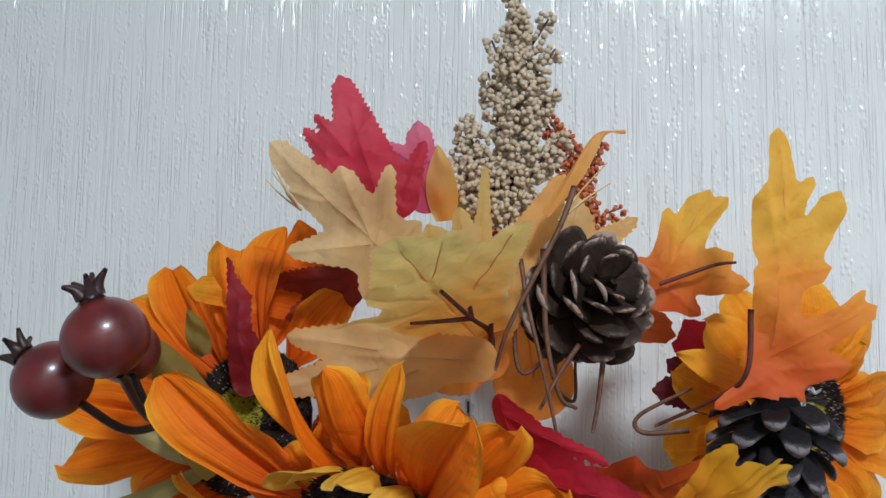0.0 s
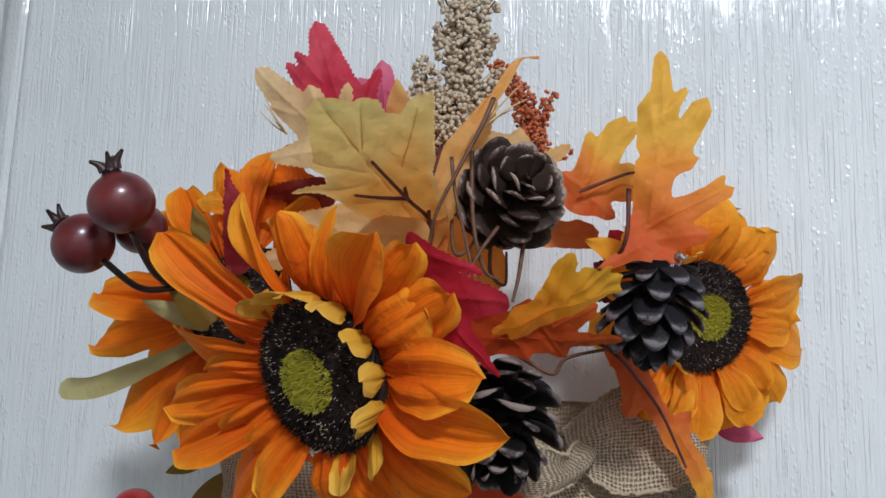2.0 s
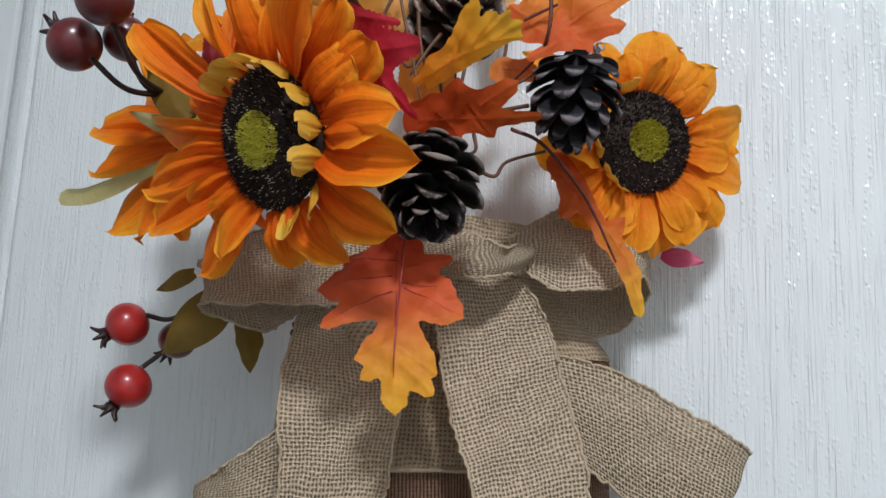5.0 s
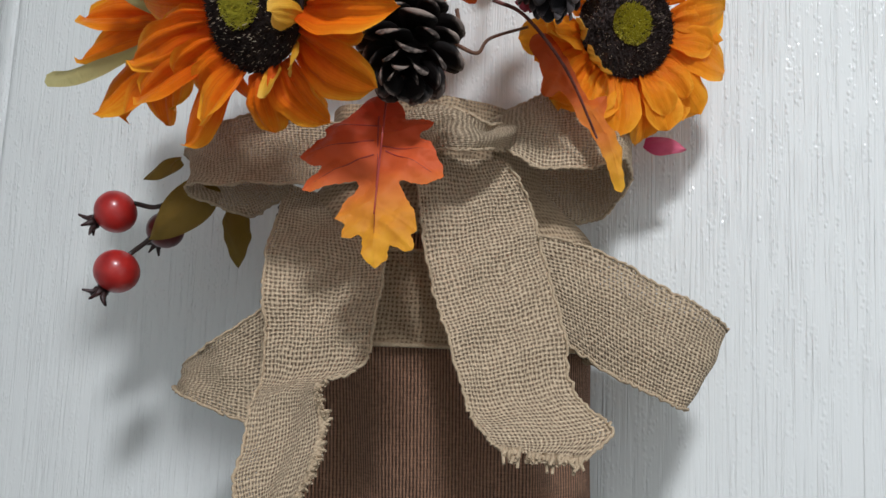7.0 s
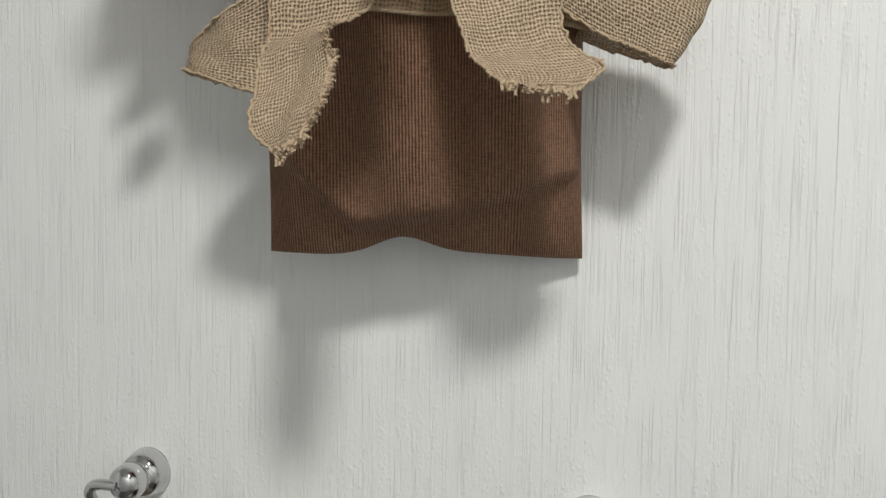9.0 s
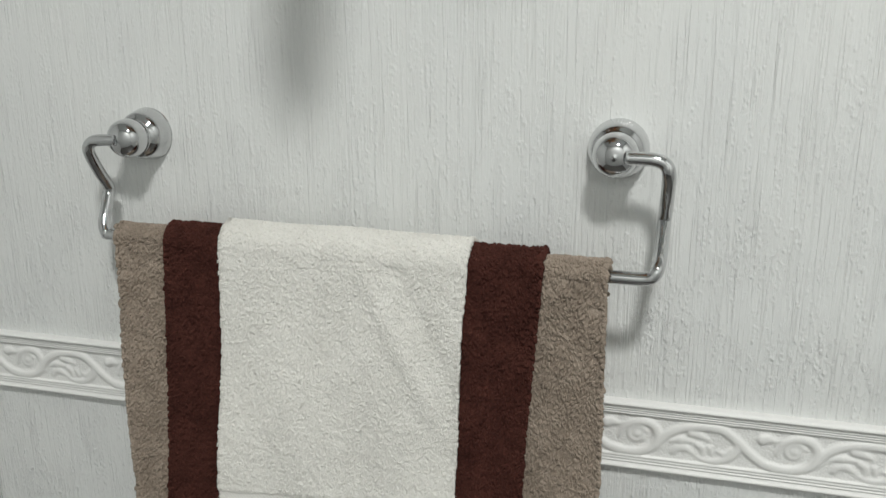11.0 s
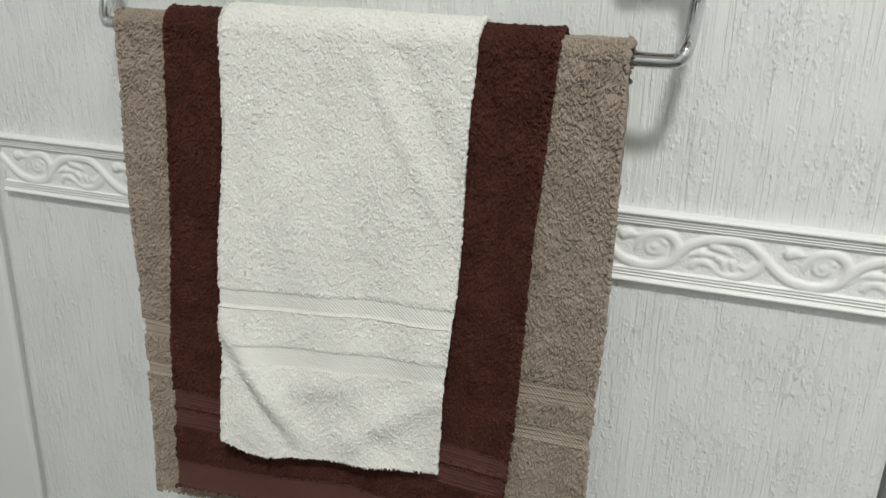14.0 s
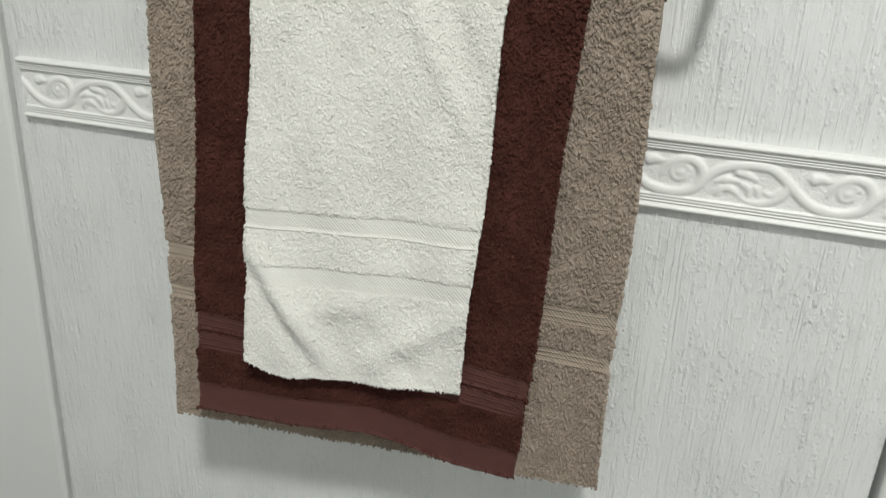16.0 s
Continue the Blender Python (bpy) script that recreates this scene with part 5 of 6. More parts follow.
STEMS = [
    ("leaf_stem", "rib", 0.0010, [(0.0428, -0.1500, 1.6600), (0.0421, -0.1463, 1.6709), (0.0391, -0.1703, 1.6754), (0.0356, -0.2023, 1.6815)]),
    ("leaf_stem", "rib", 0.0008, [(0.0391, -0.1703, 1.6754), (0.0310, -0.1785, 1.6743), (0.0246, -0.1873, 1.6735)]),
    ("leaf_stem", "rib", 0.0008, [(0.0391, -0.1703, 1.6754), (0.0392, -0.1770, 1.6815), (0.0400, -0.1800, 1.6880)]),
    ("leaf_stem", "rib", 0.0009, [(0.0420, -0.1480, 1.6640), (0.0440, -0.1560, 1.6820), (0.0490, -0.1585, 1.6990)]),
    ("twig", "twig", 0.0010, [(0.0690, -0.1590, 1.7160), (0.0650, -0.1625, 1.7040), (0.0560, -0.1640, 1.6860), (0.0490, -0.1640, 1.6720), (0.0450, -0.1600, 1.6600)]),
    ("twig", "twig", 0.0008, [(0.0524, -0.1570, 1.6940), (0.0548, -0.1600, 1.6800), (0.0590, -0.1600, 1.6620), (0.0628, -0.1580, 1.6440), (0.0650, -0.1540, 1.6290)]),
    ("twig", "twig", 0.0009, [(0.0489, -0.1400, 1.6944), (0.0500, -0.1400, 1.6613), (0.0570, -0.1400, 1.6614), (0.0613, -0.1400, 1.6744)]),
    ("twig", "twig", 0.0009, [(0.0615, -0.1200, 1.6658), (0.0620, -0.1200, 1.6532), (0.0680, -0.1200, 1.6487), (0.0684, -0.1200, 1.6624)]),
    ("twig", "twig", 0.0011, [(0.0695, -0.1200, 1.6224), (0.0798, -0.1200, 1.6160), (0.0882, -0.1200, 1.6124), (0.0936, -0.1200, 1.6188), (0.1107, -0.1200, 1.6230)]),
    ("twig", "twig", 0.0010, [(0.0806, -0.1300, 1.6292), (0.0815, -0.1300, 1.6219), (0.0758, -0.1300, 1.6190)]),
    ("twig", "twig", 0.0010, [(0.1048, -0.1300, 1.6408), (0.0903, -0.1300, 1.6396), (0.0890, -0.1300, 1.6450), (0.1059, -0.1300, 1.6543)]),
    ("twig", "twig", 0.0010, [(0.0590, -0.1500, 1.6980), (0.0600, -0.1500, 1.6700), (0.0640, -0.1480, 1.6520), (0.0690, -0.1440, 1.6480)]),
    ("twig", "twig", 0.0009, [(0.0700, -0.1500, 1.6680), (0.0640, -0.1520, 1.6590), (0.0580, -0.1540, 1.6480)]),
    ("twig", "twig", 0.0010, [(0.0780, -0.1350, 1.6660), (0.0760, -0.1370, 1.6500), (0.0740, -0.1390, 1.6400)]),
    ("leaf_stem", "rib", 0.0008, [(0.0978, -0.1100, 1.6893), (0.1161, -0.1110, 1.6958), (0.1240, -0.1110, 1.6969)]),
    ("leaf_stem", "rib", 0.0009, [(0.1189, -0.1620, 1.6788), (0.1178, -0.1600, 1.6612), (0.1114, -0.1520, 1.6534), (0.0933, -0.1400, 1.6428)]),
    ("leaf_stem", "rib", 0.0009, [(0.0995, -0.1420, 1.6270), (0.1128, -0.1370, 1.6206), (0.1285, -0.1230, 1.6011), (0.1399, -0.1030, 1.5762)]),
    ("leaf_stem", "rib_r", 0.0005, [(0.0635, -0.1660, 1.5819), (0.0651, -0.1740, 1.5576), (0.0674, -0.1840, 1.5295)]),
]
for name, material, radius, pts in STEMS:
    v, f = tube(pts, (radius, radius * 0.6), 7)
    tagged(part(name, v, f, material), "thin reddish leaf stem" if material.startswith("rib") else "bent brown wire twig in the arrangement", "stem", "stems of the arrangement")

# ---- bag ----


def bag_section(z, angle, grow=0.0):
    """A point of the bag's skin at height z; angle 0 is its left end, pi / 2 its front."""
    z0 = 1.3625
    t = (z - z0) / 0.235
    c = np.array((0.0470 + 0.004 * t, -0.033 - 0.018 * min(1, t * 2)))
    axis = unit((0.173, 0.047))
    front = np.array((axis[1], -axis[0]))
    tied = min(1, max(0, (z - 1.530) / 0.040))
    tied = tied * tied * (3 - 2 * tied)
    half = (0.0885 - 0.006 * min(1, max(0, t) * 1.4)) * (1 - 0.34 * tied)
    bulge = 0.003 + 0.047 * min(1, max(0, t) * 1.9) ** 0.75
    back = 0.003 + 0.024 * min(1, max(0, t) * 1.9) ** 0.75
    ca, sa = math.cos(angle), math.sin(angle)
    x = -half * math.copysign(abs(ca) ** 0.85, ca)
    depth = (bulge if sa > 0 else back) * math.copysign(abs(sa) ** 0.9, sa)
    depth += (0.0056 * math.sin(x * 105 + 1.3 + 6 * t) + 0.0014 * math.sin(x * 260 + z * 40)) * min(1, t * 4)
    if sa > 0:
        # the cloth sags over a crease that runs from the pinched seam up into both corners
        xc, h = -0.012, z - z0
        crease = 0.012 + 0.34 * max(0, x - xc) + 1.0 * max(0, xc - 0.026 - x)
        over = 1 / (1 + math.exp(-(h - crease) / 0.0017))
        edge = max(0.0, 1 - abs(x / half) ** 6)
        depth += edge * (0.0165 * over * math.exp(-max(0, h - crease) / 0.05) - 0.0030 * math.exp(-((h - crease) / 0.004) ** 2))
        depth += 0.0045 * edge * math.exp(-((x + 0.055 - 0.25 * h) / 0.007) ** 2) * math.exp(-(h / 0.035) ** 2) * min(1, h / 0.004)
    p = c + axis * (x * (1 + grow * 6)) + front * (depth + (grow if sa > 0 else -grow))
    seam = 0.0090 * math.exp(-((x + 0.014) / 0.020) ** 2) * max(0, 1 - t * 8)
    return np.array((p[0], min(p[1], -0.003), z + seam + 0.0012 * max(0, 1 - t * 8) * math.sin(x * 45 + 1)))


def sleeve(zs, nv, grow):
    middle = np.array([bag_section(zs[len(zs) // 2], 2 * math.pi * j / nv, grow) for j in range(nv + 1)])
    run = np.concatenate([[0.0], np.cumsum(np.linalg.norm(np.diff(middle, axis=0), axis=1))])
    verts, uvs = [], []
    for z in zs:
        verts += [bag_section(z, 2 * math.pi * j / nv, grow) for j in range(nv + 1)]
        uvs += [(run[j], z) for j in range(nv + 1)]
    return verts, grid_faces(len(zs), nv + 1), uvs


def bag():
    b = thing("cloth_bag", (0.047, -0.033, 1.3625), "brown woven linen bag with a burlap cuff hung on the door", "bag")
    v, f, uv = sleeve(np.concatenate([np.linspace(1.3625, 1.4225, 46), np.linspace(1.425, 1.594, 52)]), 200, 0.0)
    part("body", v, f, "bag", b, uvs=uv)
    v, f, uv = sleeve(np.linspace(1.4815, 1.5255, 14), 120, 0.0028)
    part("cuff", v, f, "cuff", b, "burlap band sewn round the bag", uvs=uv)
    for z in (1.4815, 1.5255):
        part("hem", *tube([bag_section(z, 2 * math.pi * j / 60, 0.0034) for j in range(61)], 0.0011, 6, smooth=False), "cord", b)
    v, f, uv = sleeve(np.linspace(1.534, 1.598, 20), 120, 0.0015)
    part("lining", v, f, "cuff", b, "burlap lining at the mouth", uvs=uv)
    part("hanger", *tube([(0.0, -0.02, 1.585), (0.016, -0.008, 1.632), (0.034, -0.02, 1.585)], 0.0012, 6), "cord", b, "cord loop behind the flowers")
    part("hook", *tube([(0.016, 0.001, 1.636), (0.016, -0.010, 1.634), (0.016, -0.013, 1.640)], 0.0016, 8), "chrome", b)
    return b


bag()

# ---- bow ----
TAIL_A = [((-0.0111, -0.1000, 1.5582), (0.0266, -0.1000, 1.5532)), ((-0.0045, -0.1300, 1.5213), (0.0499, -0.1250, 1.5189)), ((-0.0002, -0.1370, 1.4951), (0.0509, -0.1340, 1.4961)), ((0.0006, -0.1370, 1.4690), (0.0509, -0.1460, 1.4730)), ((0.0017, -0.1450, 1.4557), (0.0360, -0.1550, 1.4647)), ((0.0062, -0.1600, 1.4356), (0.0399, -0.1580, 1.4509)), ((0.0099, -0.1700, 1.4202), (0.0422, -0.1700, 1.4354)), ((0.0253, -0.1780, 1.4098), (0.0365, -0.1780, 1.4191))]
TAIL_B = [((0.0592, -0.1120, 1.5682), (0.0981, -0.1000, 1.5687)), ((0.0650, -0.1200, 1.5378), (0.1096, -0.0950, 1.5472)), ((0.0729, -0.1250, 1.5095), (0.1163, -0.1000, 1.5255)), ((0.0843, -0.1300, 1.4803), (0.1268, -0.1050, 1.4924)), ((0.0925, -0.1350, 1.4596), (0.1330, -0.1100, 1.4657)), ((0.1029, -0.1420, 1.4473), (0.1500, -0.1200, 1.4516)), ((0.1101, -0.1430, 1.4429), (0.1407, -0.1300, 1.4394))]
TAIL_C = [((0.1041, -0.0850, 1.5372), (0.1212, -0.0830, 1.4884)), ((0.1394, -0.0800, 1.5284), (0.1434, -0.0830, 1.4736)), ((0.1650, -0.0780, 1.5143), (0.1610, -0.0820, 1.4654)), ((0.1875, -0.0730, 1.5022), (0.1758, -0.0800, 1.4592)), ((0.1959, -0.0600, 1.4941), (0.1782, -0.0680, 1.4582)), ((0.1776, -0.0450, 1.5001), (0.1651, -0.0550, 1.4639)), ((0.1226, -0.0500, 1.5186), (0.1237, -0.0500, 1.4789))]
TAIL_D = [((-0.0100, -0.1100, 1.4999), (-0.0063, -0.1100, 1.4401)), ((-0.0270, -0.1180, 1.4856), (-0.0273, -0.1180, 1.4459)), ((-0.0491, -0.1160, 1.4711), (-0.0557, -0.1160, 1.4552)), ((-0.0585, -0.1000, 1.4661), (-0.0593, -0.1000, 1.4548)), ((-0.0279, -0.0900, 1.4929), (-0.0249, -0.0900, 1.4449))]
LOOP_R = [((0.0896, -0.0950, 1.5884), (0.0933, -0.1000, 1.5776)), ((0.0995, -0.0850, 1.5974), (0.1030, -0.1050, 1.5690)), ((0.1126, -0.0750, 1.6064), (0.1165, -0.1000, 1.5642)), ((0.1309, -0.0680, 1.6078), (0.1344, -0.0900, 1.5661)), ((0.1453, -0.0580, 1.6009), (0.1486, -0.0780, 1.5725)), ((0.1502, -0.0450, 1.5916), (0.1523, -0.0600, 1.5689)), ((0.1468, -0.0350, 1.5841), (0.1456, -0.0500, 1.5563)), ((0.1305, -0.0320, 1.5839), (0.1320, -0.0450, 1.5480)), ((0.1086, -0.0450, 1.5843), (0.1090, -0.0560, 1.5440)), ((0.0850, -0.0700, 1.5830), (0.0860, -0.0800, 1.5480))]
LOOP_L = [((0.0620, -0.1020, 1.5860), (0.0600, -0.1080, 1.5640)), ((0.0280, -0.1080, 1.5850), (0.0270, -0.1130, 1.5560)), ((-0.0295, -0.1100, 1.5917), (-0.0157, -0.1250, 1.5540)), ((-0.0556, -0.1100, 1.5814), (-0.0502, -0.1250, 1.5535)), ((-0.0764, -0.0900, 1.5758), (-0.0549, -0.1150, 1.5503)), ((-0.0684, -0.0700, 1.5776), (-0.0319, -0.1000, 1.5430)), ((-0.0288, -0.0800, 1.5768), (-0.0109, -0.1000, 1.5540))]
KNOT = [((0.0440, -0.1000, 1.5890), (0.0480, -0.1080, 1.5660)), ((0.0640, -0.1180, 1.5905), (0.0680, -0.1250, 1.5660)), ((0.0800, -0.1240, 1.5850), (0.0830, -0.1300, 1.5650)), ((0.0915, -0.1180, 1.5800), (0.0945, -0.1210, 1.5690)), ((0.0985, -0.1020, 1.5860), (0.1010, -0.1060, 1.5720))]
TUCK = [((0.0472, -0.0850, 1.6038), (0.0642, -0.0850, 1.6018)), ((0.0568, -0.1000, 1.5797), (0.0761, -0.1000, 1.5810))]


def ribbon(name, rails, parent, label, swell=0.06, fray=False, ripple=0.0, seed=0):
    """A woven strip between two rails, with a corded edge on each side and loose threads at a cut end."""
    rng = np.random.default_rng(seed)
    nu, nv = 14 * len(rails), 17
    a = spline([r[0] for r in rails], nu)
    b = spline([r[1] for r in rails], nu)
    run = np.concatenate([[0], np.cumsum(np.linalg.norm(np.diff((a + b) / 2, axis=0), axis=1))])
    ph = rng.random(3) * 6.28
    rows, uvs = [], []
    for i in range(nu):
        along = unit((a + b)[min(i + 1, nu - 1)] - (a + b)[max(i - 1, 0)])
        side = b[i] - a[i]
        w = np.linalg.norm(side)
        n = unit(np.cross(along, side))
        for j in range(nv):
            s = j / (nv - 1)
            lift = swell * w * math.sin(math.pi * s) + ripple * math.sin(2.2 * math.pi * s + run[i] * 90 + ph[0]) + 0.0005 * math.sin(run[i] * 260 + ph[1] + 5 * s) + 0.0007 * math.sin(run[i] * 170 + 9 * s + ph[2]) * math.sin(run[i] * 75 - 6 * s + ph[0])
            rows.append(a[i] + side * s - n * lift)
            uvs.append((s * 0.053, run[i]))
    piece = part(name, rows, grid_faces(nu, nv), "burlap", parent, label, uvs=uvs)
    for k, edge in ((0, a), (nv - 1, b)):
        line = np.array([rows[i * nv + k] for i in range(nu)]) + rng.normal(0, 0.00040, (nu, 3))
        part("selvage", *tube(line, 0.00075, 6, smooth=False), "cord", piece, "twisted corded edge")
    if fray:
        bits = []
        first = np.array(rows[-nv:])
        out = unit(np.array(rows[-nv:]).mean(0) - np.array(rows[-3 * nv:-2 * nv]).mean(0))
        for _ in range(46):
            s = rng.uniform(0, nv - 1.001)
            i = int(s)
            p = first[i] + (first[i + 1] - first[i]) * (s - i)
            d = unit(out + rng.normal(0, 0.40, 3)) * rng.uniform(0.002, 0.0065)
            bits.append(tube([p - d * 0.3, p + d * 0.5 + rng.normal(0, 0.0006, 3), p + d], (0.0010, 0.0007), 5, 6))
        if fray == "side":
            for i in range(int(nu * 0.55), nu, 1):
                for _ in range(2):
                    p = rows[i * nv + nv - 1]
                    d = unit(unit(b[i] - a[i]) + rng.normal(0, 0.5, 3) + out * 0.4) * rng.uniform(0.0015, 0.0045)
                    bits.append(tube([p - d * 0.3, p + d * 0.5, p + d], (0.0010, 0.0006), 5, 5))
        tagged(part("fringe", *joined(bits), "cord", piece, "frayed loose threads"), kind="stuff")
    return piece


def bow():
    b = thing("burlap_bow", (0.07, -0.08, 1.575), "large natural burlap ribbon bow tied round the bag", "bow")
    ribbon("ribbon_loop", LOOP_R, b, "open ribbon loop", 0.05, seed=1)
    ribbon("ribbon_loop", LOOP_L, b, "open ribbon loop", 0.05, seed=2)
    ribbon("ribbon_tail", TAIL_C, b, "folded ribbon end stretched sideways", 0.03, seed=3)
    ribbon("ribbon_tail", TAIL_D, b, "folded ribbon end stretched sideways", 0.03, seed=4)
    ribbon("ribbon_tail", TAIL_A, b, "hanging ribbon end with a frayed cut", 0.05, "side", 0.0008, seed=5)
    ribbon("ribbon_tail", TAIL_B, b, "hanging ribbon end with a frayed cut", 0.06, True, 0.0006, seed=6)
    ribbon("knot", KNOT, b, "crumpled ribbon knot", 0.22, False, 0.0022, seed=7)
    ribbon("ribbon_tuck", TUCK, b, "short end tucked behind the knot", 0.03, seed=8)
    return b


bow()

# ---- towel bar ----


def towel_bar():
    t = thing("towel_bar", (0, 0, 1.205), "chrome towel bar with bent arms screwed to the door", "towel bar")
    for x in (-0.157, 0.141):
        m = frame_of((x, 0.0, 1.205), (0, -1, 0))
        part("post", *lathe([(0.0000, 0.0168), (0.0018, 0.0168), (0.0032, 0.0165), (0.0090, 0.0152), (0.0118, 0.0142), (0.0132, 0.0128), (0.0140, 0.0112), (0.0150, 0.0106), (0.0168, 0.0106), (0.0174, 0.0114), (0.0185, 0.0120), (0.0230, 0.0121), (0.0265, 0.0116), (0.0293, 0.0103), (0.0314, 0.0082), (0.0327, 0.0054), (0.0333, 0.0028), (0.0334, 0.0002)], 48, m), "chrome", t, "turned chrome wall post")
    y0, yk = -0.0315, -0.0170
    L, Rr, c = -0.1800, 0.1690, 0.008

    def arm(x, s, yb):
        # from the post outwards, down with a kink towards the door, and in to the bar
        return [(x - s * 0.022, y0, 1.205), (x - s * c, y0, 1.2045), (x - s * 0.0022, y0, 1.2022), (x, y0 + 0.0005, 1.197), (x - s * 0.0002, (y0 + yk) / 2, 1.184), (x - s * 0.0008, yk, 1.172), (x - s * 0.0012, yk - 0.002, 1.167), (x - s * 0.0015, (yk + yb) / 2, 1.158), (x - s * 0.0025, yb + 0.002, 1.150), (x - s * 0.005, yb, 1.1455), (x - s * 0.010, yb, 1.144)]

    line = arm(L, -1, -0.030) + [(v, -0.0365 - 0.04 * v, 1.144) for v in (-0.12, -0.05, 0.02, 0.09, 0.14)] + arm(Rr, 1, -0.0425)[::-1]
    part("bar", *tube(line, 0.0037, 14, 200), "chrome", t, "bent round chrome bar")
    return t


towel_bar()

# ---- towels ----


def towel(name, label, x, bottom, out, radius, thick, material, band, stripes, seed, wrinkle=0.001, loop=0.0009, step=0.0013, shift=(0.0, 0.0), back=0.16, corner=0.0, creases=(), loops=30000, bead=0.0013, lift=0.8, covered=(1, 0, 0), hump=0.0, cord=0.00045):
    """A towel folded over the bar. x: its edges at the bar; bottom: height of its front corners; out: how far its front corners stand
    off the door; stripes: flat woven bands as (height above the hem, width)."""
    rng = np.random.default_rng(seed)
    bar_z = 1.144
    t = thing(name, ((x[0] + x[1]) / 2, -0.036, bar_z), label, "towel", "towels on the bar")
    drop = bar_z - min(bottom)
    nu = int((x[1] - x[0]) / step)
    arc = math.pi * radius
    along = np.concatenate([np.linspace(-back, 0, int(back / 0.004)), np.linspace(0, arc, 44)[1:], arc + np.linspace(0, drop, int(drop / step))[1:]])
    nv = len(along)
    us = np.linspace(0, 1, nu)
    wob = rng.random(6) * 6.28
    verts = np.zeros((nu, nv, 3))
    flat = np.zeros((nu, nv))
    for i, u in enumerate(us):
        bar_y = -0.0365 - 0.04 * (x[0] * (1 - u) + x[1] * u)
        end = bar_z - (bottom[0] * (1 - u) + bottom[1] * u + hump * math.exp(-((u - 0.58) / 0.24) ** 2))
        lean = out[0] * (1 - u) + out[1] * u
        for j, s in enumerate(along):
            if s <= 0:
                y, z, ny, nz, g = bar_y + radius, bar_z + s, 1.0, 0.0, 0.0
            elif s < arc:
                a = s / radius
                y, z, ny, nz, g = bar_y + radius * math.cos(a), bar_z + radius * math.sin(a), math.cos(a), math.sin(a), 0.0
            else:
                g = (s - arc) / drop
                y, z, ny, nz = (bar_y - radius) * (1 - g) - lean * g, bar_z - g * end, -1.0, 0.0
            px = x[0] * (1 - u) + x[1] * u + (shift[0] * (1 - u) + shift[1] * u) * max(0, g)
            w = wrinkle * (math.sin(u * 7 + g * 5 + wob[0]) + 0.7 * math.sin(u * 15 - g * 9 + wob[1]) + 0.8 * math.sin(g * 14 + u * 4 + wob[2])) * min(1, 0.2 + max(0, g))
            for u0, g0, u1, g1, height, wide in creases:
                if g > 0:
                    du, dg = u1 - u0, g1 - g0
                    q = max(0, min(1, ((u - u0) * du + (g - g0) * dg) / (du * du + dg * dg)))
                    w += height * math.sin(math.pi * min(1, 0.15 + 0.8 * q)) * math.exp(-(math.hypot(u - u0 - q * du, (g - g0 - q * dg) * 1.5) / wide) ** 2)
            if corner and g > 0:
                cz = corner * max(0, (0.22 - u) / 0.22) ** 2
                z += cz * g ** 6
            high = (1 - g) * drop
            f = 0.0
            if g > 0:
                for h, wd in stripes:
                    if h < high < h + wd:
                        f = 1.0
            flat[i, j] = f
            verts[i, j] = (px + 0.0016 * math.sin(g * 9 + wob[3]) * (u - 0.5), y + ny * w, z + nz * w)
            flat[i, j] = f
    nrm = np.zeros_like(verts)
    du, dv = np.gradient(verts, axis=0), np.gradient(verts, axis=1)
    nrm = np.cross(du, dv)
    nrm /= np.maximum(np.linalg.norm(nrm, axis=2, keepdims=True), 1e-9)
    pile = rng.normal(0, 1, (nu, nv))
    k = np.array([0.25, 0.5, 0.25])
    coarse = rng.normal(0, 1, (nu, nv))
    for _ in range(3):
        coarse = np.apply_along_axis(lambda r: np.convolve(r, k, "same"), 0, np.apply_along_axis(lambda r: np.convolve(r, k, "same"), 1, coarse))
    coarse /= coarse.std()
    pile = loop * (0.30 * pile + 0.12 * coarse) * (1 - 0.85 * flat)
    pile -= 0.0009 * flat
    edge = rng.normal(0, loop * 0.35, (nu, nv, 3))
    edge[3:-3] *= 0.25
    sgn = -1.0 if nrm[nu // 2, -5, 1] > 0 else 1.0
    front = verts + nrm * sgn * (thick / 2 + pile)[..., None] + edge
    rear = verts - nrm * sgn * (thick / 2)
    rear = rear + edge
    n = nu * nv
    faces = grid_faces(nu, nv)
    lo = [tuple(q + n for q in f[::-1]) for f in faces]
    rim = [(j, j + 1, j + 1 + n, j + n) for j in range(nv - 1)] + [((nu - 1) * nv + j + 1, (nu - 1) * nv + j, (nu - 1) * nv + j + n, (nu - 1) * nv + j + 1 + n) for j in range(nv - 1)]
    rim += [((i + 1) * nv + nv - 1, i * nv + nv - 1, i * nv + nv - 1 + n, (i + 1) * nv + nv - 1 + n) for i in range(nu - 1)]
    rim += [(i * nv, (i + 1) * nv, (i + 1) * nv + n, i * nv + n) for i in range(nu - 1)]
    body = part("cloth", np.concatenate([front.reshape(-1, 3), rear.reshape(-1, 3)]), faces + lo + rim, material, t)
    # loops of the pile, each a small drooping bead; none where another towel covers it
    q = rng.integers(0, nu, loops), rng.integers(int(back / 0.004) - 4, nv, loops)
    rim_q = np.where(rng.random(loops // 14) < 0.5, 0, nu - 1), rng.integers(int(back / 0.004) + 12, nv, loops // 14)
    q = np.concatenate([q[0], rim_q[0]]), np.concatenate([q[1], rim_q[1]])
    spot = front[q]
    keep = (flat[q] < 0.5) & ~((spot[:, 0] > covered[0]) & (spot[:, 0] < covered[1]) & (spot[:, 2] > covered[2]) & (spot[:, 1] < -0.03))
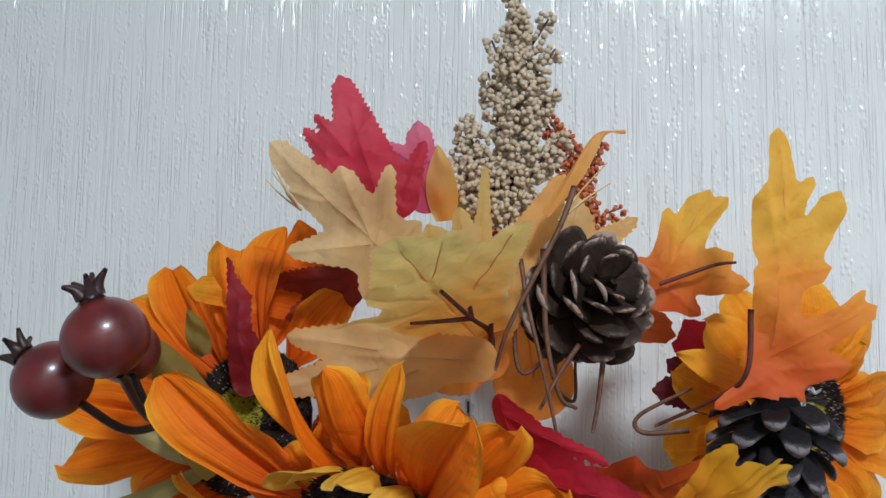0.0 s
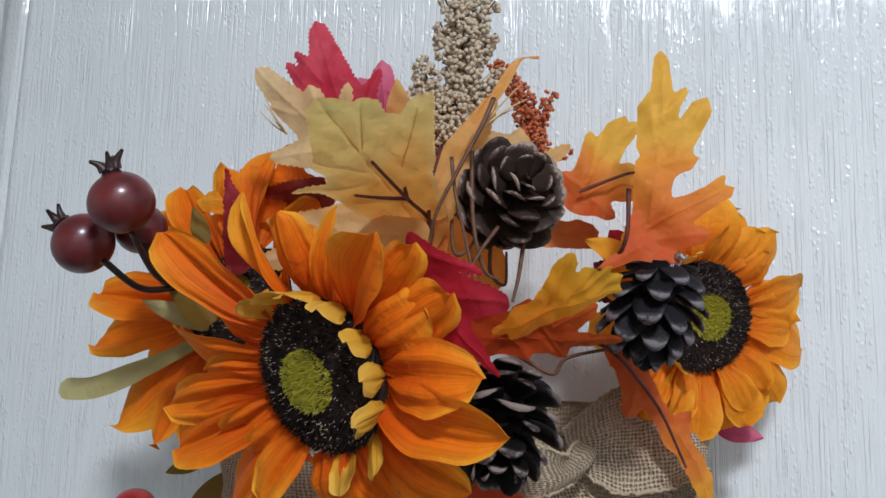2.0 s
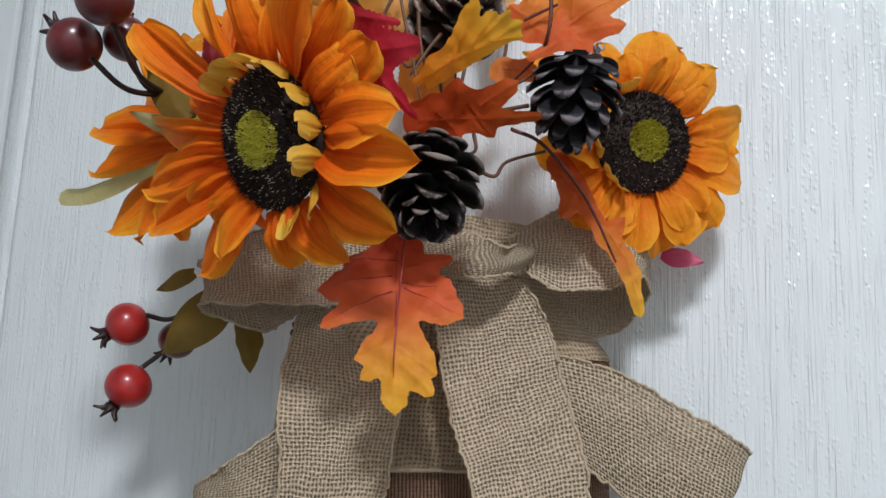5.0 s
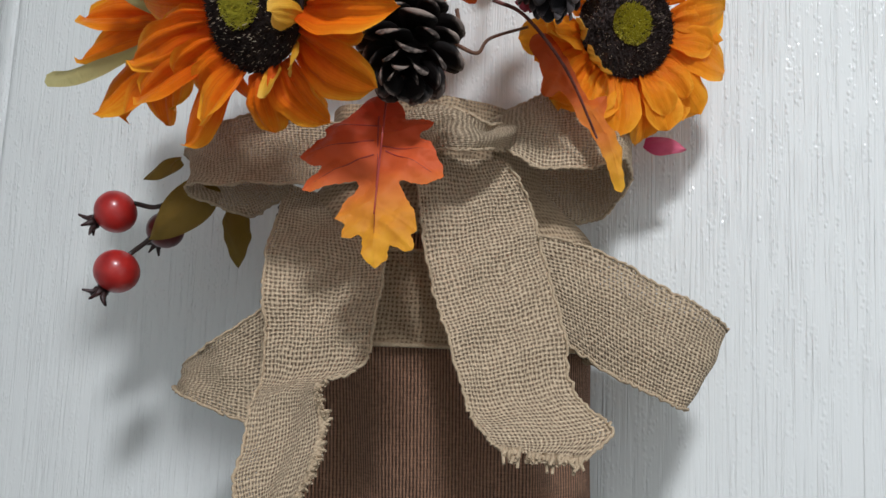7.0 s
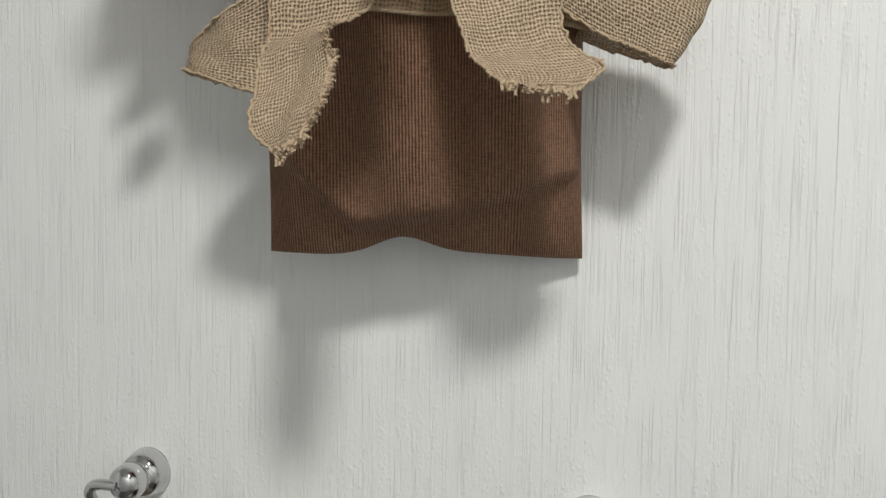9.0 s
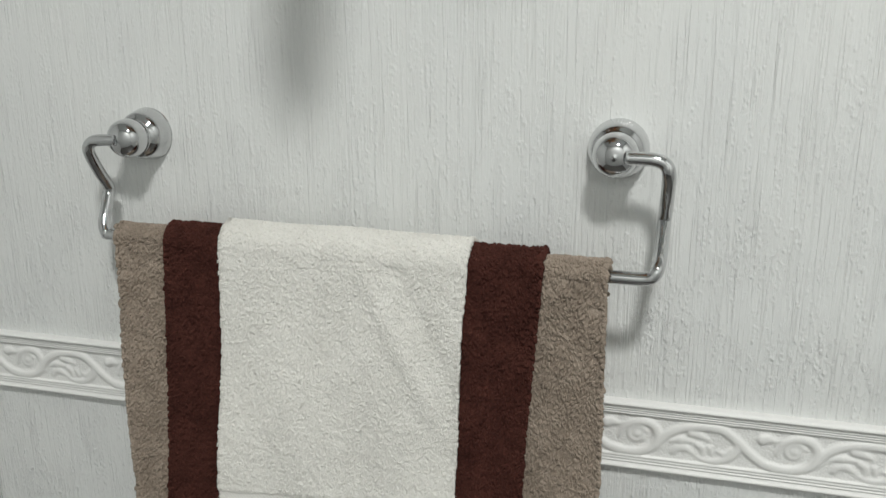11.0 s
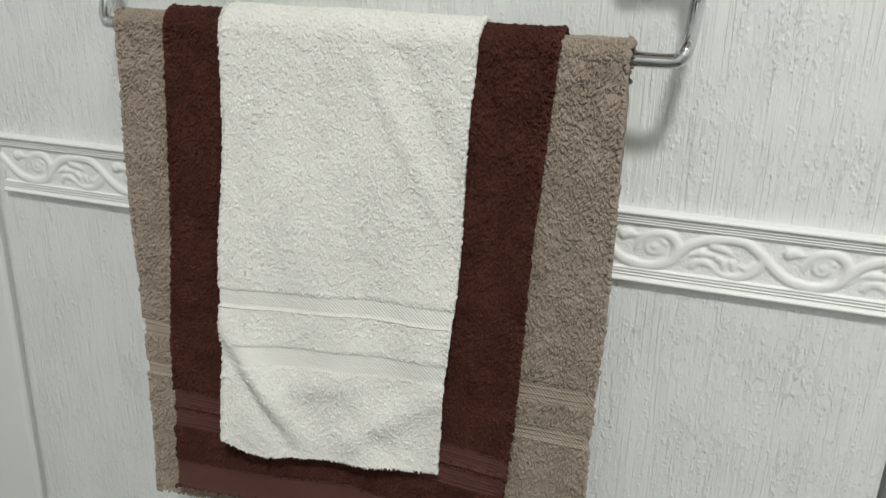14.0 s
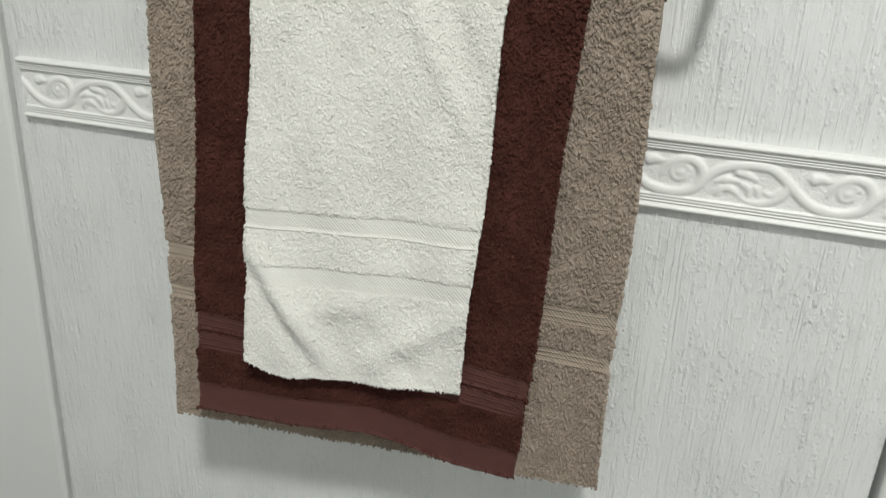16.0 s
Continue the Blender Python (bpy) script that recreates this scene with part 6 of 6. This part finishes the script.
    q = q[0][keep], q[1][keep]
    k = len(q[0])
    up = nrm[q] * sgn
    up[:, 0] += np.where(q[0] == 0, -1.2, np.where(q[0] == nu - 1, 1.2, 0))
    up /= np.linalg.norm(up, axis=1, keepdims=True)
    # neighbours lean alike
    swirl = coarse[q] * 0.35 + rng.normal(0, 0.3, k)
    way = np.stack([np.sin(swirl), rng.normal(0, 0.12, k), -np.cos(swirl)], 1)
    way -= up * (way * up).sum(1, keepdims=True)
    way /= np.maximum(np.linalg.norm(way, axis=1, keepdims=True), 1e-9)
    side = np.cross(up, way)
    big = rng.uniform(0.75, 1.2, (k, 1)) * bead
    root = front[q] + side * rng.uniform(-0.5, 0.5, (k, 1)) * step + way * rng.uniform(-0.5, 0.5, (k, 1)) * step - up * 0.0004
    rings = []
    for height, spread in ((0.0, 1.0), (0.55, 0.86), (0.95, 0.34)):
        for a in np.arange(6) * math.pi / 3:
            rings.append(root + big * (side * math.cos(a) * 0.36 * spread + way * (math.sin(a) * 0.95 * spread + 0.25 * height) + up * height * lift))
    net = np.stack(rings, 1).reshape(-1, 3)
    one = [(r * 6 + c, r * 6 + (c + 1) % 6, r * 6 + 6 + (c + 1) % 6, r * 6 + 6 + c) for r in range(2) for c in range(6)] + [(12, 13, 14, 15), (15, 16, 17, 12)]
    nets = (np.array(one)[None] + 18 * np.arange(k)[:, None, None]).reshape(-1, 4)
    pile_ob = new("terry_pile", swift_mesh("terry_pile", net, nets, material))
    hang(pile_ob, body)
    tagged(pile_ob, "short drooping loops of the pile", kind="stuff")
    # flat woven bands over the pile
    for q, (h, wd) in enumerate(stripes):
        js = [j for j in range(nv) if along[j] > arc and h - 0.0004 < (1 - (along[j] - arc) / drop) * drop < h + wd + 0.0004]
        if len(js) < 3:
            continue
        vs = (front[:, js] + nrm[:, js] * sgn * 0.0004).reshape(-1, 3)
        part("woven_band", vs, grid_faces(nu, len(js)), band, body, "flat ribbed band across the pile")
        for j in sorted({js[0], js[len(js) // 3], js[2 * len(js) // 3], js[-1]} if h else {js[0], js[-1]}):
            line = front[::4, j] + nrm[::4, j] * sgn * 0.0006
            part("band_cord", *tube(line, cord, 5, smooth=False), band, body)
    return t


towel("towel", "beige terry bath towel folded over the bar behind the others", (-0.163, 0.142), (0.838, 0.838), (0.072, 0.044), 0.0066, 0.003, "beige_terry", "beige_band", ((0.112, 0.011), (0.085, 0.010)), 61, step=0.0015, shift=(0.017, -0.003), loops=60000, bead=0.0015, lift=1.0, covered=(-0.105, 0.080, 0.868), cord=0.0005)
towel("towel", "dark brown terry hand towel folded over the bar", (-0.123, 0.107), (0.852, 0.848), (0.078, 0.068), 0.0103, 0.0032, "brown_terry", "brown_band", ((0.043, 0.012), (0.058, 0.012), (0.0, 0.019)), 62, step=0.0014, shift=(-0.002, -0.014), loops=46000, bead=0.00135, lift=1.0, covered=(-0.068, 0.048, 0.915), hump=0.010, cord=0.0006)
towel("towel", "small white terry towel folded over the bar in front", (-0.084, 0.068), (0.892, 0.907), (0.086, 0.076), 0.0138, 0.0034, "white_terry", "white_band", ((0.096, 0.011), (0.061, 0.012)), 63, wrinkle=0.0018, loop=0.0007, step=0.0012, shift=(0.003, -0.010), corner=0.012, loops=62000, bead=0.00112, lift=0.55, cord=0.0002,
      creases=((0.60, 0.02, 0.97, 0.42, 0.0020, 0.04), (0.72, 0.0, 0.99, 0.30, -0.0014, 0.04), (0.0, 0.66, 0.42, 0.97, 0.0052, 0.055), (0.98, 0.80, 0.50, 0.97, 0.0040, 0.06), (0.08, 0.76, 0.34, 1.0, -0.0030, 0.05), (0.30, 0.82, 0.60, 0.78, 0.0026, 0.05), (0.62, 0.88, 0.85, 1.0, -0.0026, 0.06)))
